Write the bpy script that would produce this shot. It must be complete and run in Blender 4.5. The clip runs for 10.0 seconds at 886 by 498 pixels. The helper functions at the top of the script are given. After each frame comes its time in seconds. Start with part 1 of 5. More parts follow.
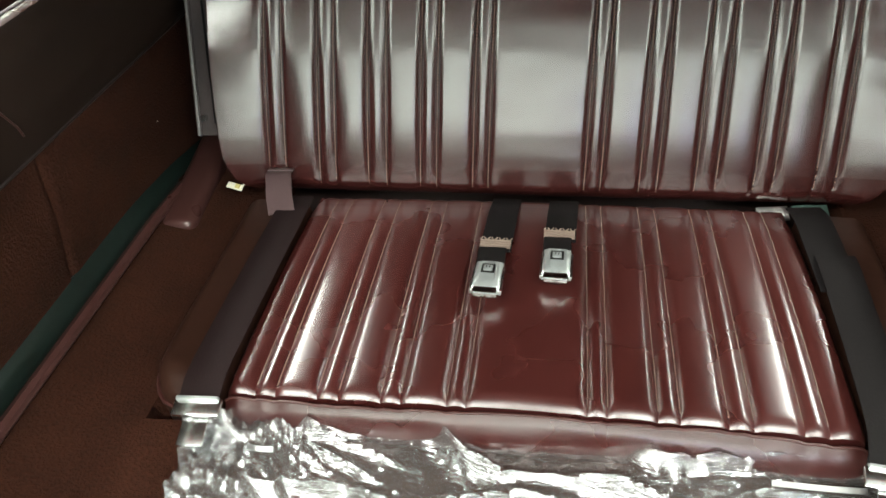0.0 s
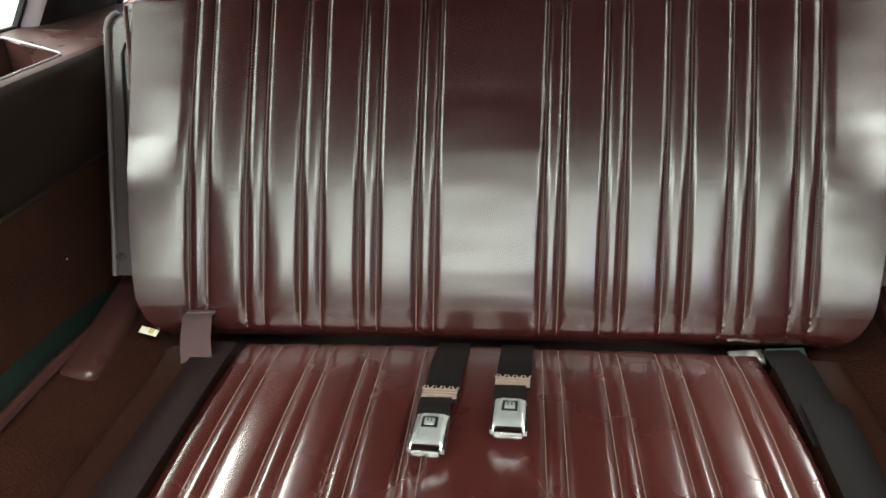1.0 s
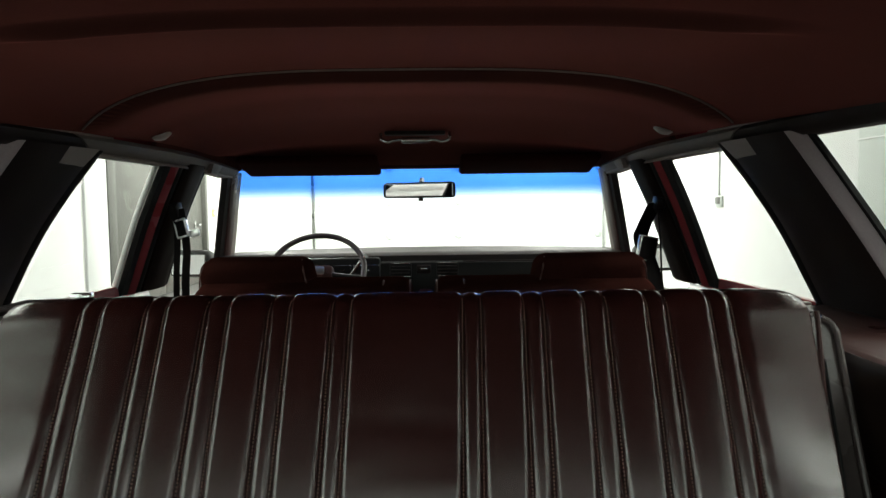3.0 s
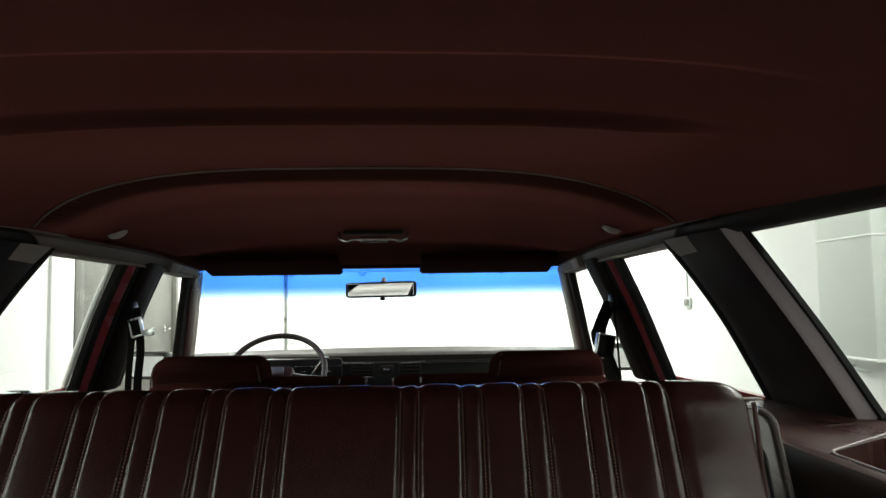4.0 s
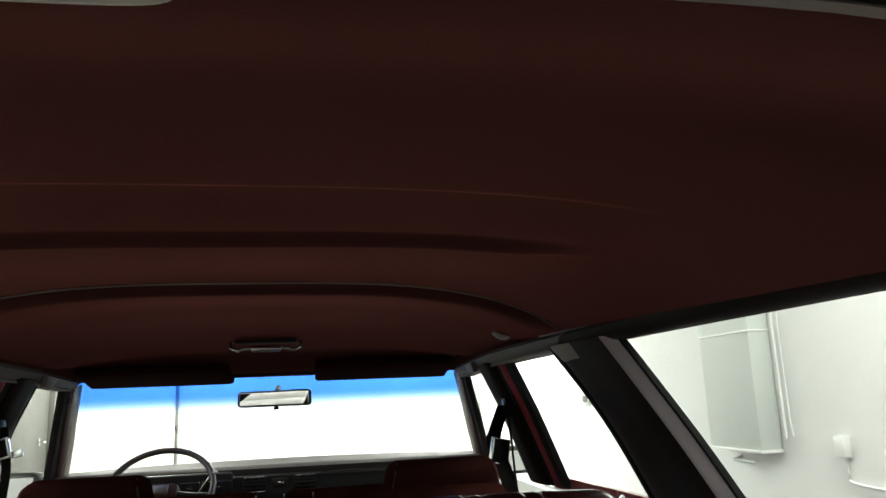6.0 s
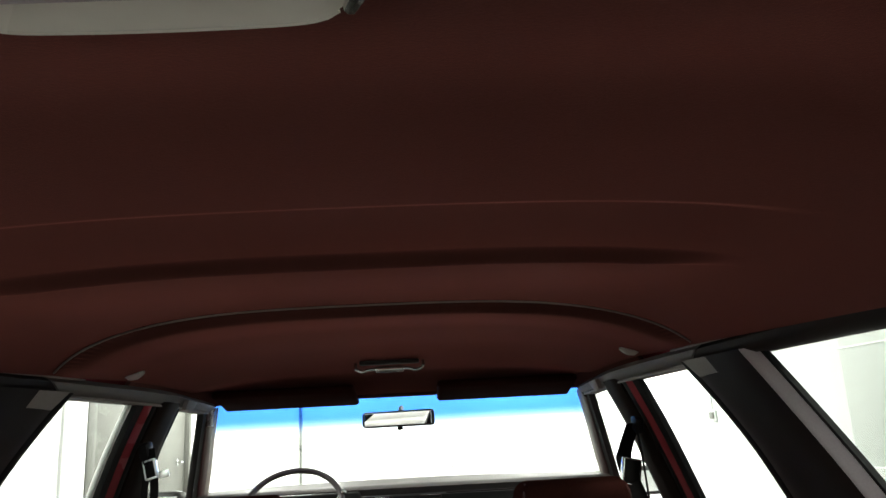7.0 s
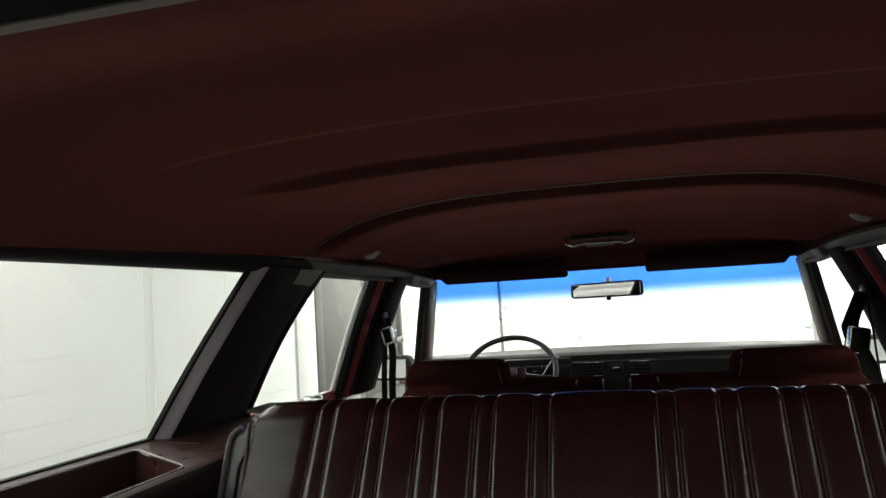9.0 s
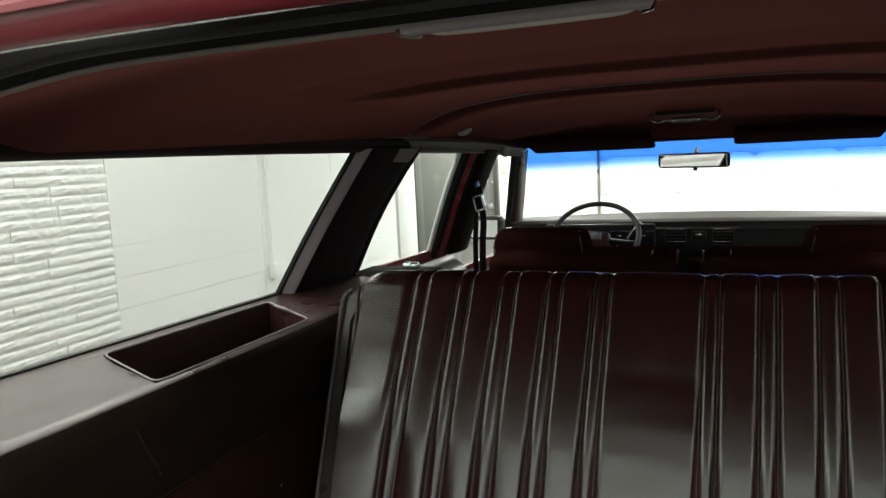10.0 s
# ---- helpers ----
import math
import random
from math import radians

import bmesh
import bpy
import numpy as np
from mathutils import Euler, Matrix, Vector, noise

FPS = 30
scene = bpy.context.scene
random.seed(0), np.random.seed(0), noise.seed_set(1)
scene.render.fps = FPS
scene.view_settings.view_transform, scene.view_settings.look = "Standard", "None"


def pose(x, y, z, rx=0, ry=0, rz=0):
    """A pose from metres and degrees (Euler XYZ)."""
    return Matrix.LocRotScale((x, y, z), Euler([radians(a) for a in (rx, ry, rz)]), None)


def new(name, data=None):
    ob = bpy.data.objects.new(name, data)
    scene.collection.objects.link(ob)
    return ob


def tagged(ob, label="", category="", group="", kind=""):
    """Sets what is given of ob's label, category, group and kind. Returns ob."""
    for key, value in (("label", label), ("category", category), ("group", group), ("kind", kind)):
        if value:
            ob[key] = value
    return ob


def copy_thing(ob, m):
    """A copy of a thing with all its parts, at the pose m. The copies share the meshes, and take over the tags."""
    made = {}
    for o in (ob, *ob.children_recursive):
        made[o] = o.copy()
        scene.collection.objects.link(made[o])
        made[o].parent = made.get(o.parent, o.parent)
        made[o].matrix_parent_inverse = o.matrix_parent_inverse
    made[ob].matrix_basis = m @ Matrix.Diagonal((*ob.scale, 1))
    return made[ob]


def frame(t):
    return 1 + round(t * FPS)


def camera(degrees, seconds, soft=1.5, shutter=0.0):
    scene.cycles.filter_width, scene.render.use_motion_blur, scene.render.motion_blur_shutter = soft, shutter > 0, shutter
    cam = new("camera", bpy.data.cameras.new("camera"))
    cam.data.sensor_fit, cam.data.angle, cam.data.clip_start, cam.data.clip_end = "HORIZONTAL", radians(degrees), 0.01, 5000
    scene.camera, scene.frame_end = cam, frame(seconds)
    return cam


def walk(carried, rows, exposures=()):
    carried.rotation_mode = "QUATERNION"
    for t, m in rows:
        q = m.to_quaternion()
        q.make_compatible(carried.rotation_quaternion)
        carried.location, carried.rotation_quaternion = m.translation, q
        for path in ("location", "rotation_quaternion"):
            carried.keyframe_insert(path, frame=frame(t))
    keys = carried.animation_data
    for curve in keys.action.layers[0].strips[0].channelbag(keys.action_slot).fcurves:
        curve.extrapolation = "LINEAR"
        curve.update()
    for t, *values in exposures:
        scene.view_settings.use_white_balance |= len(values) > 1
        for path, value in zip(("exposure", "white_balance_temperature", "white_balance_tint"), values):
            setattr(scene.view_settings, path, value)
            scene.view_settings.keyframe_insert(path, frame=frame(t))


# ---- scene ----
cam = camera(62.60, 10.0)
PATH = [
    (0, 0.0309, -0.9084, 1.2977, 50.478, 3.840, 8.312),
    (0.3, 0.0353, -0.8977, 1.2951, 54.722, 3.800, 7.961),
    (0.5, 0.0383, -0.8848, 1.2856, 58.183, 3.564, 7.648),
    (1, 0.0433, -0.8245, 1.2156, 62.695, 2.342, 5.718),
    (1.2, 0.0413, -0.7962, 1.1837, 66.817, 2.140, 5.600),
    (1.3, 0.0397, -0.7827, 1.1713, 68.600, 2.150, 5.400),
    (1.5, 0.0377, -0.7597, 1.1599, 70.461, 1.979, 5.205),
    (1.7, 0.0377, -0.7437, 1.1612, 71.110, 1.720, 4.500),
    (1.9, 0.0377, -0.7339, 1.1660, 73.463, 1.400, 3.466),
    (2, 0.0377, -0.7307, 1.1700, 75.719, 1.391, 2.863),
    (2.1, 0.0378, -0.7283, 1.1752, 77.805, 1.270, 2.437),
    (2.3, 0.0384, -0.7255, 1.1877, 80.749, 1.101, 1.781),
    (2.5, 0.0396, -0.7240, 1.2000, 82.470, 1.018, 1.111),
    (2.7, 0.0413, -0.7228, 1.2093, 83.822, 0.821, 0.135),
    (3, 0.0441, -0.7197, 1.2168, 86.017, 0.729, -0.653),
    (3.2, 0.0468, -0.7174, 1.2180, 88.088, 0.731, -1.082),
    (4.3, 0.1002, -0.7406, 1.1987, 95.852, 1.053, -4.159),
    (4.5, 0.0968, -0.7426, 1.2005, 96.982, 1.333, -5.793),
    (5, 0.0878, -0.7616, 1.2067, 98.882, 2.207, -9.301),
    (5.2, 0.0738, -0.7795, 1.2130, 99.335, 2.370, -10.754),
    (6.3, 0.1220, -0.7577, 1.2219, 102.143, 2.058, -8.638),
    (6.5, 0.1076, -0.7515, 1.2215, 102.376, 1.949, -6.521),
    (6.7, 0.0965, -0.7490, 1.2219, 102.877, 2.463, -4.475),
    (7, 0.0899, -0.7483, 1.2240, 103.416, 2.933, -1.119),
    (7.2, 0.0810, -0.7515, 1.2261, 103.420, 3.330, 0.945),
    (7.5, 0.0657, -0.7575, 1.2280, 103.333, 3.521, 3.307),
    (8, 0.0587, -0.7578, 1.2195, 103.216, 3.580, 8.696),
    (8.2, 0.0580, -0.7584, 1.2147, 103.076, 3.536, 10.602),
    (8.5, 0.0542, -0.7673, 1.2110, 102.738, 3.459, 12.310),
    (8.7, 0.0489, -0.7830, 1.2138, 101.532, 3.406, 13.047),
    (9, 0.0437, -0.8171, 1.2270, 94.358, 3.389, 13.816),
    (9.2, 0.0513, -0.8422, 1.2399, 90.621, 3.312, 14.508),
    (9.5, 0.0779, -0.8834, 1.2613, 88.207, 2.973, 16.593),
    (9.7, 0.0950, -0.9145, 1.2745, 86.700, 2.650, 17.950),
    (9.9, 0.1101, -0.9477, 1.2867, 83.700, 2.690, 20.050),
    (10, 0.1173, -0.9646, 1.2927, 82.852, 2.703, 21.521),
]
EXPOSURES = [(0, 1.34), (0.5, 1.5), (1.0, 1.38), (1.5, .9), (2.0, .24), (2.5, -.42), (3.0, -.48), (4.5, -.38), (5.2, -.36),
             (6.5, -.24), (7.0, .16), (7.5, .36), (8.0, .34), (8.5, -.05), (9.0, -.55), (9.5, -.62), (10, -.58)]
walk(cam, [(t, pose(*p)) for t, *p in PATH], EXPOSURES)

# ---- world and light ----
world = bpy.data.worlds.new("world")
scene.world = world
world.use_nodes = True
_bg = world.node_tree.nodes["Background"]
_sky = world.node_tree.nodes.new("ShaderNodeTexSky")
_sky.sky_type, _sky.sun_disc, _sky.sun_elevation, _sky.sun_rotation = "NISHITA", False, radians(40), radians(120)
world.node_tree.links.new(_sky.outputs[0], _bg.inputs[0])
_bg.inputs[1].default_value = 0.05
world.cycles.sampling_method = "NONE"


def ceiling_lamp(x, y, sx, sy, watts, z=3.37):
    """The light of one fluorescent fixture under the garage ceiling."""
    d = bpy.data.lights.new("fixture_light", "AREA")
    d.shape, d.size, d.size_y, d.energy, d.color = "RECTANGLE", sx, sy, watts, LAMP_COLOUR
    new("fixture_light", d).matrix_world = pose(x, y, z)


LAMP_COLOUR = (0.98, 1.0, 0.92)
FIXTURES = [(-1.5, -2.9, 90), (1.5, -2.9, 90), (-2.5, 1.5, 0), (2.35, 1.5, 0), (-1.9, 9.4, 0), (1.7, 9.4, 0)]
for (_x, _y, _t), _w in zip(FIXTURES, (75, 75, 130, 130, 560, 560)):
    ceiling_lamp(_x, _y, *((2.4, 1.2) if _t else (0.6, 2.4)), _w)


# ---- materials ----
def mat(name, base, rough=0.5, metal=0.0, vary=0.25, grain=60.0, bump=0.15, coarse=4.0, coat=0.0, spec=0.5, rvar=0.1, stretch=(1, 1, 1), sheen=0.0, dist=0.002):
    """A surface with variation at two scales: fine grain and broad wear, in real size."""
    m = bpy.data.materials.new(name)
    m.use_nodes = True
    nt = m.node_tree
    p = nt.nodes["Principled BSDF"]
    co = nt.nodes.new("ShaderNodeTexCoord")
    mp = nt.nodes.new("ShaderNodeMapping")
    mp.inputs["Scale"].default_value = stretch
    nt.links.new(co.outputs["Object"], mp.inputs["Vector"])
    fine = nt.nodes.new("ShaderNodeTexNoise")
    fine.inputs["Scale"].default_value, fine.inputs["Detail"].default_value = grain, 4.0
    broad = nt.nodes.new("ShaderNodeTexNoise")
    broad.inputs["Scale"].default_value, broad.inputs["Detail"].default_value = coarse, 3.0
    for n in (fine, broad):
        nt.links.new(mp.outputs[0], n.inputs["Vector"])
    both = nt.nodes.new("ShaderNodeMath")
    both.operation = "ADD"
    nt.links.new(fine.outputs["Fac"], both.inputs[0])
    nt.links.new(broad.outputs["Fac"], both.inputs[1])
    ramp = nt.nodes.new("ShaderNodeMapRange")
    ramp.inputs["From Min"].default_value, ramp.inputs["From Max"].default_value = 0.6, 1.4
    ramp.inputs["To Min"].default_value, ramp.inputs["To Max"].default_value = 1 - vary, 1 + vary
    nt.links.new(both.outputs[0], ramp.inputs["Value"])
    mul = nt.nodes.new("ShaderNodeMix")
    mul.data_type, mul.blend_type = "RGBA", "MULTIPLY"
    mul.inputs["Factor"].default_value = 1.0
    mul.inputs["A"].default_value = (*base, 1)
    nt.links.new(ramp.outputs[0], mul.inputs["B"])
    nt.links.new(mul.outputs["Result"], p.inputs["Base Color"])
    rr = nt.nodes.new("ShaderNodeMapRange")
    rr.inputs["From Min"].default_value, rr.inputs["From Max"].default_value = 0.3, 0.7
    rr.inputs["To Min"].default_value, rr.inputs["To Max"].default_value = max(0.02, rough - rvar), min(1, rough + rvar)
    nt.links.new(broad.outputs["Fac"], rr.inputs["Value"])
    nt.links.new(rr.outputs[0], p.inputs["Roughness"])
    p.inputs["Metallic"].default_value = metal
    p.inputs["Coat Weight"].default_value = coat
    p.inputs["Coat Roughness"].default_value = 0.25
    p.inputs["Specular IOR Level"].default_value = spec
    p.inputs["Sheen Weight"].default_value = sheen
    if bump:
        b = nt.nodes.new("ShaderNodeBump")
        b.inputs["Strength"].default_value, b.inputs["Distance"].default_value = bump, dist
        nt.links.new(fine.outputs["Fac"], b.inputs["Height"])
        nt.links.new(b.outputs[0], p.inputs["Normal"])
    return m


def glass(name, tint, band=None, gloss=0.035):
    """A thin pane: clear with a tint, and a weak mirror on top. band: colour of the shade at the pane's upper edge, from z0 to z1."""
    m = bpy.data.materials.new(name)
    m.use_nodes = True
    nt = m.node_tree
    nt.nodes.remove(nt.nodes["Principled BSDF"])
    out = nt.nodes["Material Output"]
    tr = nt.nodes.new("ShaderNodeBsdfTransparent")
    tr.inputs[0].default_value = (*tint, 1)
    gl = nt.nodes.new("ShaderNodeBsdfGlossy")
    gl.inputs["Roughness"].default_value = 0.02
    mx = nt.nodes.new("ShaderNodeMixShader")
    mx.inputs[0].default_value = gloss
    nt.links.new(tr.outputs[0], mx.inputs[1])
    nt.links.new(gl.outputs[0], mx.inputs[2])
    nt.links.new(mx.outputs[0], out.inputs[0])
    if band:
        colour, z0, z1 = band
        co = nt.nodes.new("ShaderNodeTexCoord")
        xyz = nt.nodes.new("ShaderNodeSeparateXYZ")
        nt.links.new(co.outputs["Object"], xyz.inputs[0])
        mr = nt.nodes.new("ShaderNodeMapRange")
        mr.interpolation_type = "SMOOTHSTEP"
        mr.inputs["From Min"].default_value, mr.inputs["From Max"].default_value = z0, z1
        nt.links.new(xyz.outputs["Z"], mr.inputs["Value"])
        mc = nt.nodes.new("ShaderNodeMix")
        mc.data_type = "RGBA"
        mc.inputs["A"].default_value, mc.inputs["B"].default_value = (*tint, 1), (*colour, 1)
        nt.links.new(mr.outputs[0], mc.inputs["Factor"])
        nt.links.new(mc.outputs["Result"], tr.inputs[0])
    return m


def film_material(name):
    m = bpy.data.materials.new(name)
    m.use_nodes = True
    nt = m.node_tree
    nt.nodes.remove(nt.nodes["Principled BSDF"])
    tr = nt.nodes.new("ShaderNodeBsdfTransparent")
    tr.inputs[0].default_value = (0.86, 0.86, 0.87, 1)
    gl = nt.nodes.new("ShaderNodeBsdfGlossy")
    gl.inputs["Roughness"].default_value = 0.15
    no = nt.nodes.new("ShaderNodeTexNoise")
    no.inputs["Scale"].default_value = 35
    bp = nt.nodes.new("ShaderNodeBump")
    bp.inputs["Strength"].default_value, bp.inputs["Distance"].default_value = 0.35, 0.004
    nt.links.new(no.outputs["Fac"], bp.inputs["Height"])
    nt.links.new(bp.outputs[0], gl.inputs["Normal"])
    mx = nt.nodes.new("ShaderNodeMixShader")
    mx.inputs[0].default_value = 0.34
    nt.links.new(tr.outputs[0], mx.inputs[1])
    nt.links.new(gl.outputs[0], mx.inputs[2])
    df = nt.nodes.new("ShaderNodeBsdfDiffuse")
    df.inputs[0].default_value = (0.85, 0.87, 0.86, 1)
    milk = nt.nodes.new("ShaderNodeMixShader")
    milk.inputs[0].default_value = 0.05
    nt.links.new(mx.outputs[0], milk.inputs[1])
    nt.links.new(df.outputs[0], milk.inputs[2])
    nt.links.new(milk.outputs[0], nt.nodes["Material Output"].inputs[0])
    return m


def glow(name, colour, strength):
    m = bpy.data.materials.new(name)
    m.use_nodes = True
    p = m.node_tree.nodes["Principled BSDF"]
    m.cycles.emission_sampling = "NONE" if strength > 5 else "AUTO"
    p.inputs["Emission Color"].default_value, p.inputs["Emission Strength"].default_value = (*colour, 1), strength
    return m


VINYL = mat("maroon_vinyl", (0.037, 0.0086, 0.0076), 0.235, vary=0.1, grain=45, bump=0.0, coarse=7, spec=0.9, coat=0.6, rvar=0.035, dist=0.0006)
CUSHVINYL = mat("cushion_vinyl", (0.045, 0.0095, 0.0080), 0.28, vary=0.1, grain=45, bump=0.0, coarse=7, spec=0.9, coat=0.25, rvar=0.04)
FLANKVINYL = mat("matt_maroon_vinyl", (0.031, 0.0130, 0.0085), 0.42, vary=0.2, grain=90, bump=0.05, coarse=9, spec=0.18)
THREAD = mat("thread", (0.20, 0.145, 0.115), 0.8, vary=0.2, grain=300, bump=0)
PIPING = mat("piping_vinyl", (0.055, 0.018, 0.015), 0.45, vary=0.15, grain=200, bump=0.1)
CLOTH = mat("headliner_cloth", (0.092, 0.0345, 0.0285), 0.9, vary=0.14, grain=500, bump=0.25, coarse=3, spec=0.08, sheen=0.38, dist=0.001)
CLOTH.node_tree.nodes["Principled BSDF"].inputs["Sheen Tint"].default_value = (0.95, 0.27, 0.22, 1)
CLOTH.node_tree.nodes["Principled BSDF"].inputs["Sheen Roughness"].default_value = 0.35
CLOTH.node_tree.nodes["Principled BSDF"].inputs["Specular Tint"].default_value = (0.95, 0.24, 0.18, 1)
WELT = mat("seam_welt", (0.30, 0.24, 0.22), 0.35, vary=0.1, grain=300, bump=0.05)
VELOUR = mat("maroon_velour", (0.036, 0.0115, 0.0092), 1.0, vary=0.25, grain=350, bump=0.3, coarse=8, spec=0.0, sheen=0.0, dist=0.001)
CARPET = mat("maroon_carpet", (0.032, 0.0108, 0.0060), 1.0, vary=0.4, grain=260, bump=0.7, coarse=14, spec=0.1, dist=0.004)
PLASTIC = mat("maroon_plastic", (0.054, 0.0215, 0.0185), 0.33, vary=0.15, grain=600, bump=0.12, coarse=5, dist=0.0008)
# Darker and matter than maroon_plastic, for panel inner faces and centre pillar trim.
FACEPLASTIC = mat("dark_matt_maroon_plastic", (0.021, 0.0122, 0.0088), 0.62, spec=0.16, vary=0.15, grain=600, bump=0.12, coarse=5, dist=0.0008)
DARKPLASTIC = mat("dark_plastic", (0.02, 0.013, 0.012), 0.55, spec=0.3, vary=0.2, grain=500, bump=0.12, dist=0.0008)
GREYTRIM = mat("grey_painted_trim", (0.48, 0.42, 0.44), 0.4, vary=0.08, grain=300, bump=0.05)
# Paler than the rear rail's plastic: the light it catches is in the colour.
RAILTRIM = mat("lit_rail_trim", (0.20, 0.175, 0.16), 0.5, vary=0.15, grain=300, bump=0.08)
LIGHTTRIM = mat("grey_rail_trim", (0.38, 0.34, 0.31), 0.5, vary=0.15, grain=300, bump=0.08)
BACKPANEL = mat("seat_back_plastic", (0.10, 0.082, 0.080), 0.25, vary=0.12, grain=300, bump=0.08)
RUBBER = mat("black_rubber", (0.014, 0.014, 0.014), 0.65, spec=0.2, vary=0.2, grain=200, bump=0.1)
SEAL = mat("grey_weatherstrip", (0.045, 0.048, 0.05), 0.6, vary=0.2, grain=200, bump=0.1)
GREENSTRIP = mat("dark_green_sill", (0.0055, 0.012, 0.0095), 0.45, vary=0.3, grain=80, bump=0.1)
CHROME = mat("chrome", (0.72, 0.73, 0.72), 0.18, metal=1.0, vary=0.05, grain=60, bump=0.02, rvar=0.06)
BRIGHTSTRIP = mat("bright_anodised_strip", (0.92, 0.92, 0.90), 0.22, metal=0.9, vary=0.05, grain=100, bump=0.02)
# Near-white base stands in for bright reflections on chrome.
GLINTWHITE = mat("white_metal_glint", (0.9, 0.9, 0.88), 0.3, metal=0.1, vary=0.05, grain=100, bump=0.02)
STEEL = mat("brushed_steel", (0.6, 0.6, 0.59), 0.3, metal=1.0, vary=0.08, grain=200, bump=0.05, rvar=0.08)
BUCKLE = mat("silver_buckle_plastic", (0.52, 0.56, 0.55), 0.25, metal=0.65, vary=0.05, grain=100, bump=0.02)
PAINT = mat("red_car_paint", (0.42, 0.065, 0.08), 0.2, vary=0.06, grain=40, bump=0.0, coat=0.8)
WEB = mat("black_webbing", (0.0095, 0.0080, 0.0080), 0.6, spec=0.1, vary=0.3, grain=700, bump=0.4, stretch=(1, 0.35, 1), dist=0.001)
MAROONWEB = mat("maroon_webbing", (0.075, 0.045, 0.046), 0.55, vary=0.2, grain=700, bump=0.4, stretch=(1, 0.35, 1), dist=0.001)
DARKWEB = mat("dark_maroon_webbing", (0.014, 0.0082, 0.0082), 0.55, spec=0.09, vary=0.3, grain=700, bump=0.4, stretch=(1, 0.35, 1), dist=0.001)
# Visor cloth darkened: the shade of the backlit face is in the colour.
VISORSHADE = mat("shaded_visor_cloth", (0.05, 0.0125, 0.0095), 0.95, vary=0.15, grain=500, bump=0.2, coarse=4, spec=0.08, dist=0.001)
CREAM = mat("cream_plastic_lens", (0.94, 0.92, 0.83), 0.25, vary=0.05, grain=40, bump=0.02)
MIRROR = mat("mirror_silver", (0.9, 0.9, 0.9), 0.03, metal=1.0, vary=0.0, grain=10, bump=0, rvar=0.01)
WHEELRIM = mat("grey_maroon_wheel_plastic", (0.055, 0.042, 0.043), 0.34, vary=0.15, grain=300, bump=0.05)
BLACK = mat("black_plastic", (0.008, 0.0075, 0.0075), 0.45, spec=0.25, vary=0.2, grain=300, bump=0.1)
LABEL = mat("paper_label", (0.72, 0.7, 0.55), 0.7, vary=0.15, grain=60, bump=0.05)
WHITEPAINT = mat("white_wall_paint", (0.785, 0.79, 0.78), 0.6, vary=0.04, grain=25, bump=0.15, coarse=1.2, dist=0.004)
ROUGHWHITE = mat("white_painted_stone", (0.765, 0.77, 0.755), 0.65, vary=0.05, grain=28, bump=0.7, coarse=3, dist=0.012)
DOORWHITE = mat("white_sectional_door", (0.8, 0.81, 0.8), 0.5, vary=0.03, grain=90, bump=0.08, coarse=1.0)
GREYDOOR = mat("grey_painted_door", (0.098, 0.096, 0.086), 0.5, vary=0.06, grain=40, bump=0.06, coarse=1.5)
PIER = mat("grey_white_pier", (0.6, 0.64, 0.61), 0.6, vary=0.06, grain=20, bump=0.15, coarse=1.5)
WALLGREY = mat("grey_wall_paint", (0.42, 0.42, 0.41), 0.8, vary=0.06, grain=20, bump=0.1, coarse=1.0)
CEILGREY = mat("grey_ceiling_paint", (0.60, 0.60, 0.585), 0.8, vary=0.06, grain=20, bump=0.1, coarse=1.0)
SKIRT = mat("dark_grey_wall_paint", (0.06, 0.062, 0.066), 0.6, vary=0.1, grain=25, bump=0.1, coarse=1.5)
DASHPAD = mat("dash_pad", (0.06, 0.052, 0.05), 0.6, vary=0.15, grain=300, bump=0.1, spec=0.3)
CONCRETE = mat("concrete_floor", (0.075, 0.075, 0.072), 0.5, vary=0.15, grain=9, bump=0.1, coarse=0.8)
FILM = film_material("clear_plastic_film")
SIDEGLASS = glass("side_glass", (0.945, 0.965, 0.955))
SHADEGLASS = glass("windshield_glass", (0.95, 0.98, 0.96), ((0.2, 0.42, 0.84), 1.20, 1.265))
# Added glow for unseen window openings, to be mirrored in the seat.
WINDOWGLOW = glow("added_window_glow", (0.87, 1.0, 0.89), 1.9)
BLUEGLOW = glow("bluish_added_window_glow", (0.60, 0.68, 1.0), 2.3)
TUBE = glow("tube_light", (0.97, 1.0, 0.96), 3.0)
TUBE.cycles.emission_sampling = "NONE"


# ---- mesh helpers ----
def mesh_of(bm, name, smooth=True):
    bmesh.ops.recalc_face_normals(bm, faces=bm.faces)
    me = bpy.data.meshes.new(name)
    bm.to_mesh(me)
    bm.free()
    if smooth:
        me.shade_smooth()
        me.set_sharp_from_angle(angle=radians(38))
    return me


def part(name, bm, material, parent=None, label="", smooth=True):
    """Links a bmesh as one mesh object, under a thing or a part."""
    me = mesh_of(bm, name, smooth)
    me.materials.append(material)
    ob = new(name, me)
    if parent is not None:
        ob.parent = parent
        ob.matrix_parent_inverse = parent.matrix_world.inverted()
    return tagged(ob, label)


def thing(name, at, label, category, group="", kind=""):
    """An empty at the base of a thing."""
    e = new(name)
    e.empty_display_size = 0.02
    e.matrix_world = Matrix.Translation(at)
    bpy.context.view_layer.update()
    return tagged(e, label, category, group, kind)


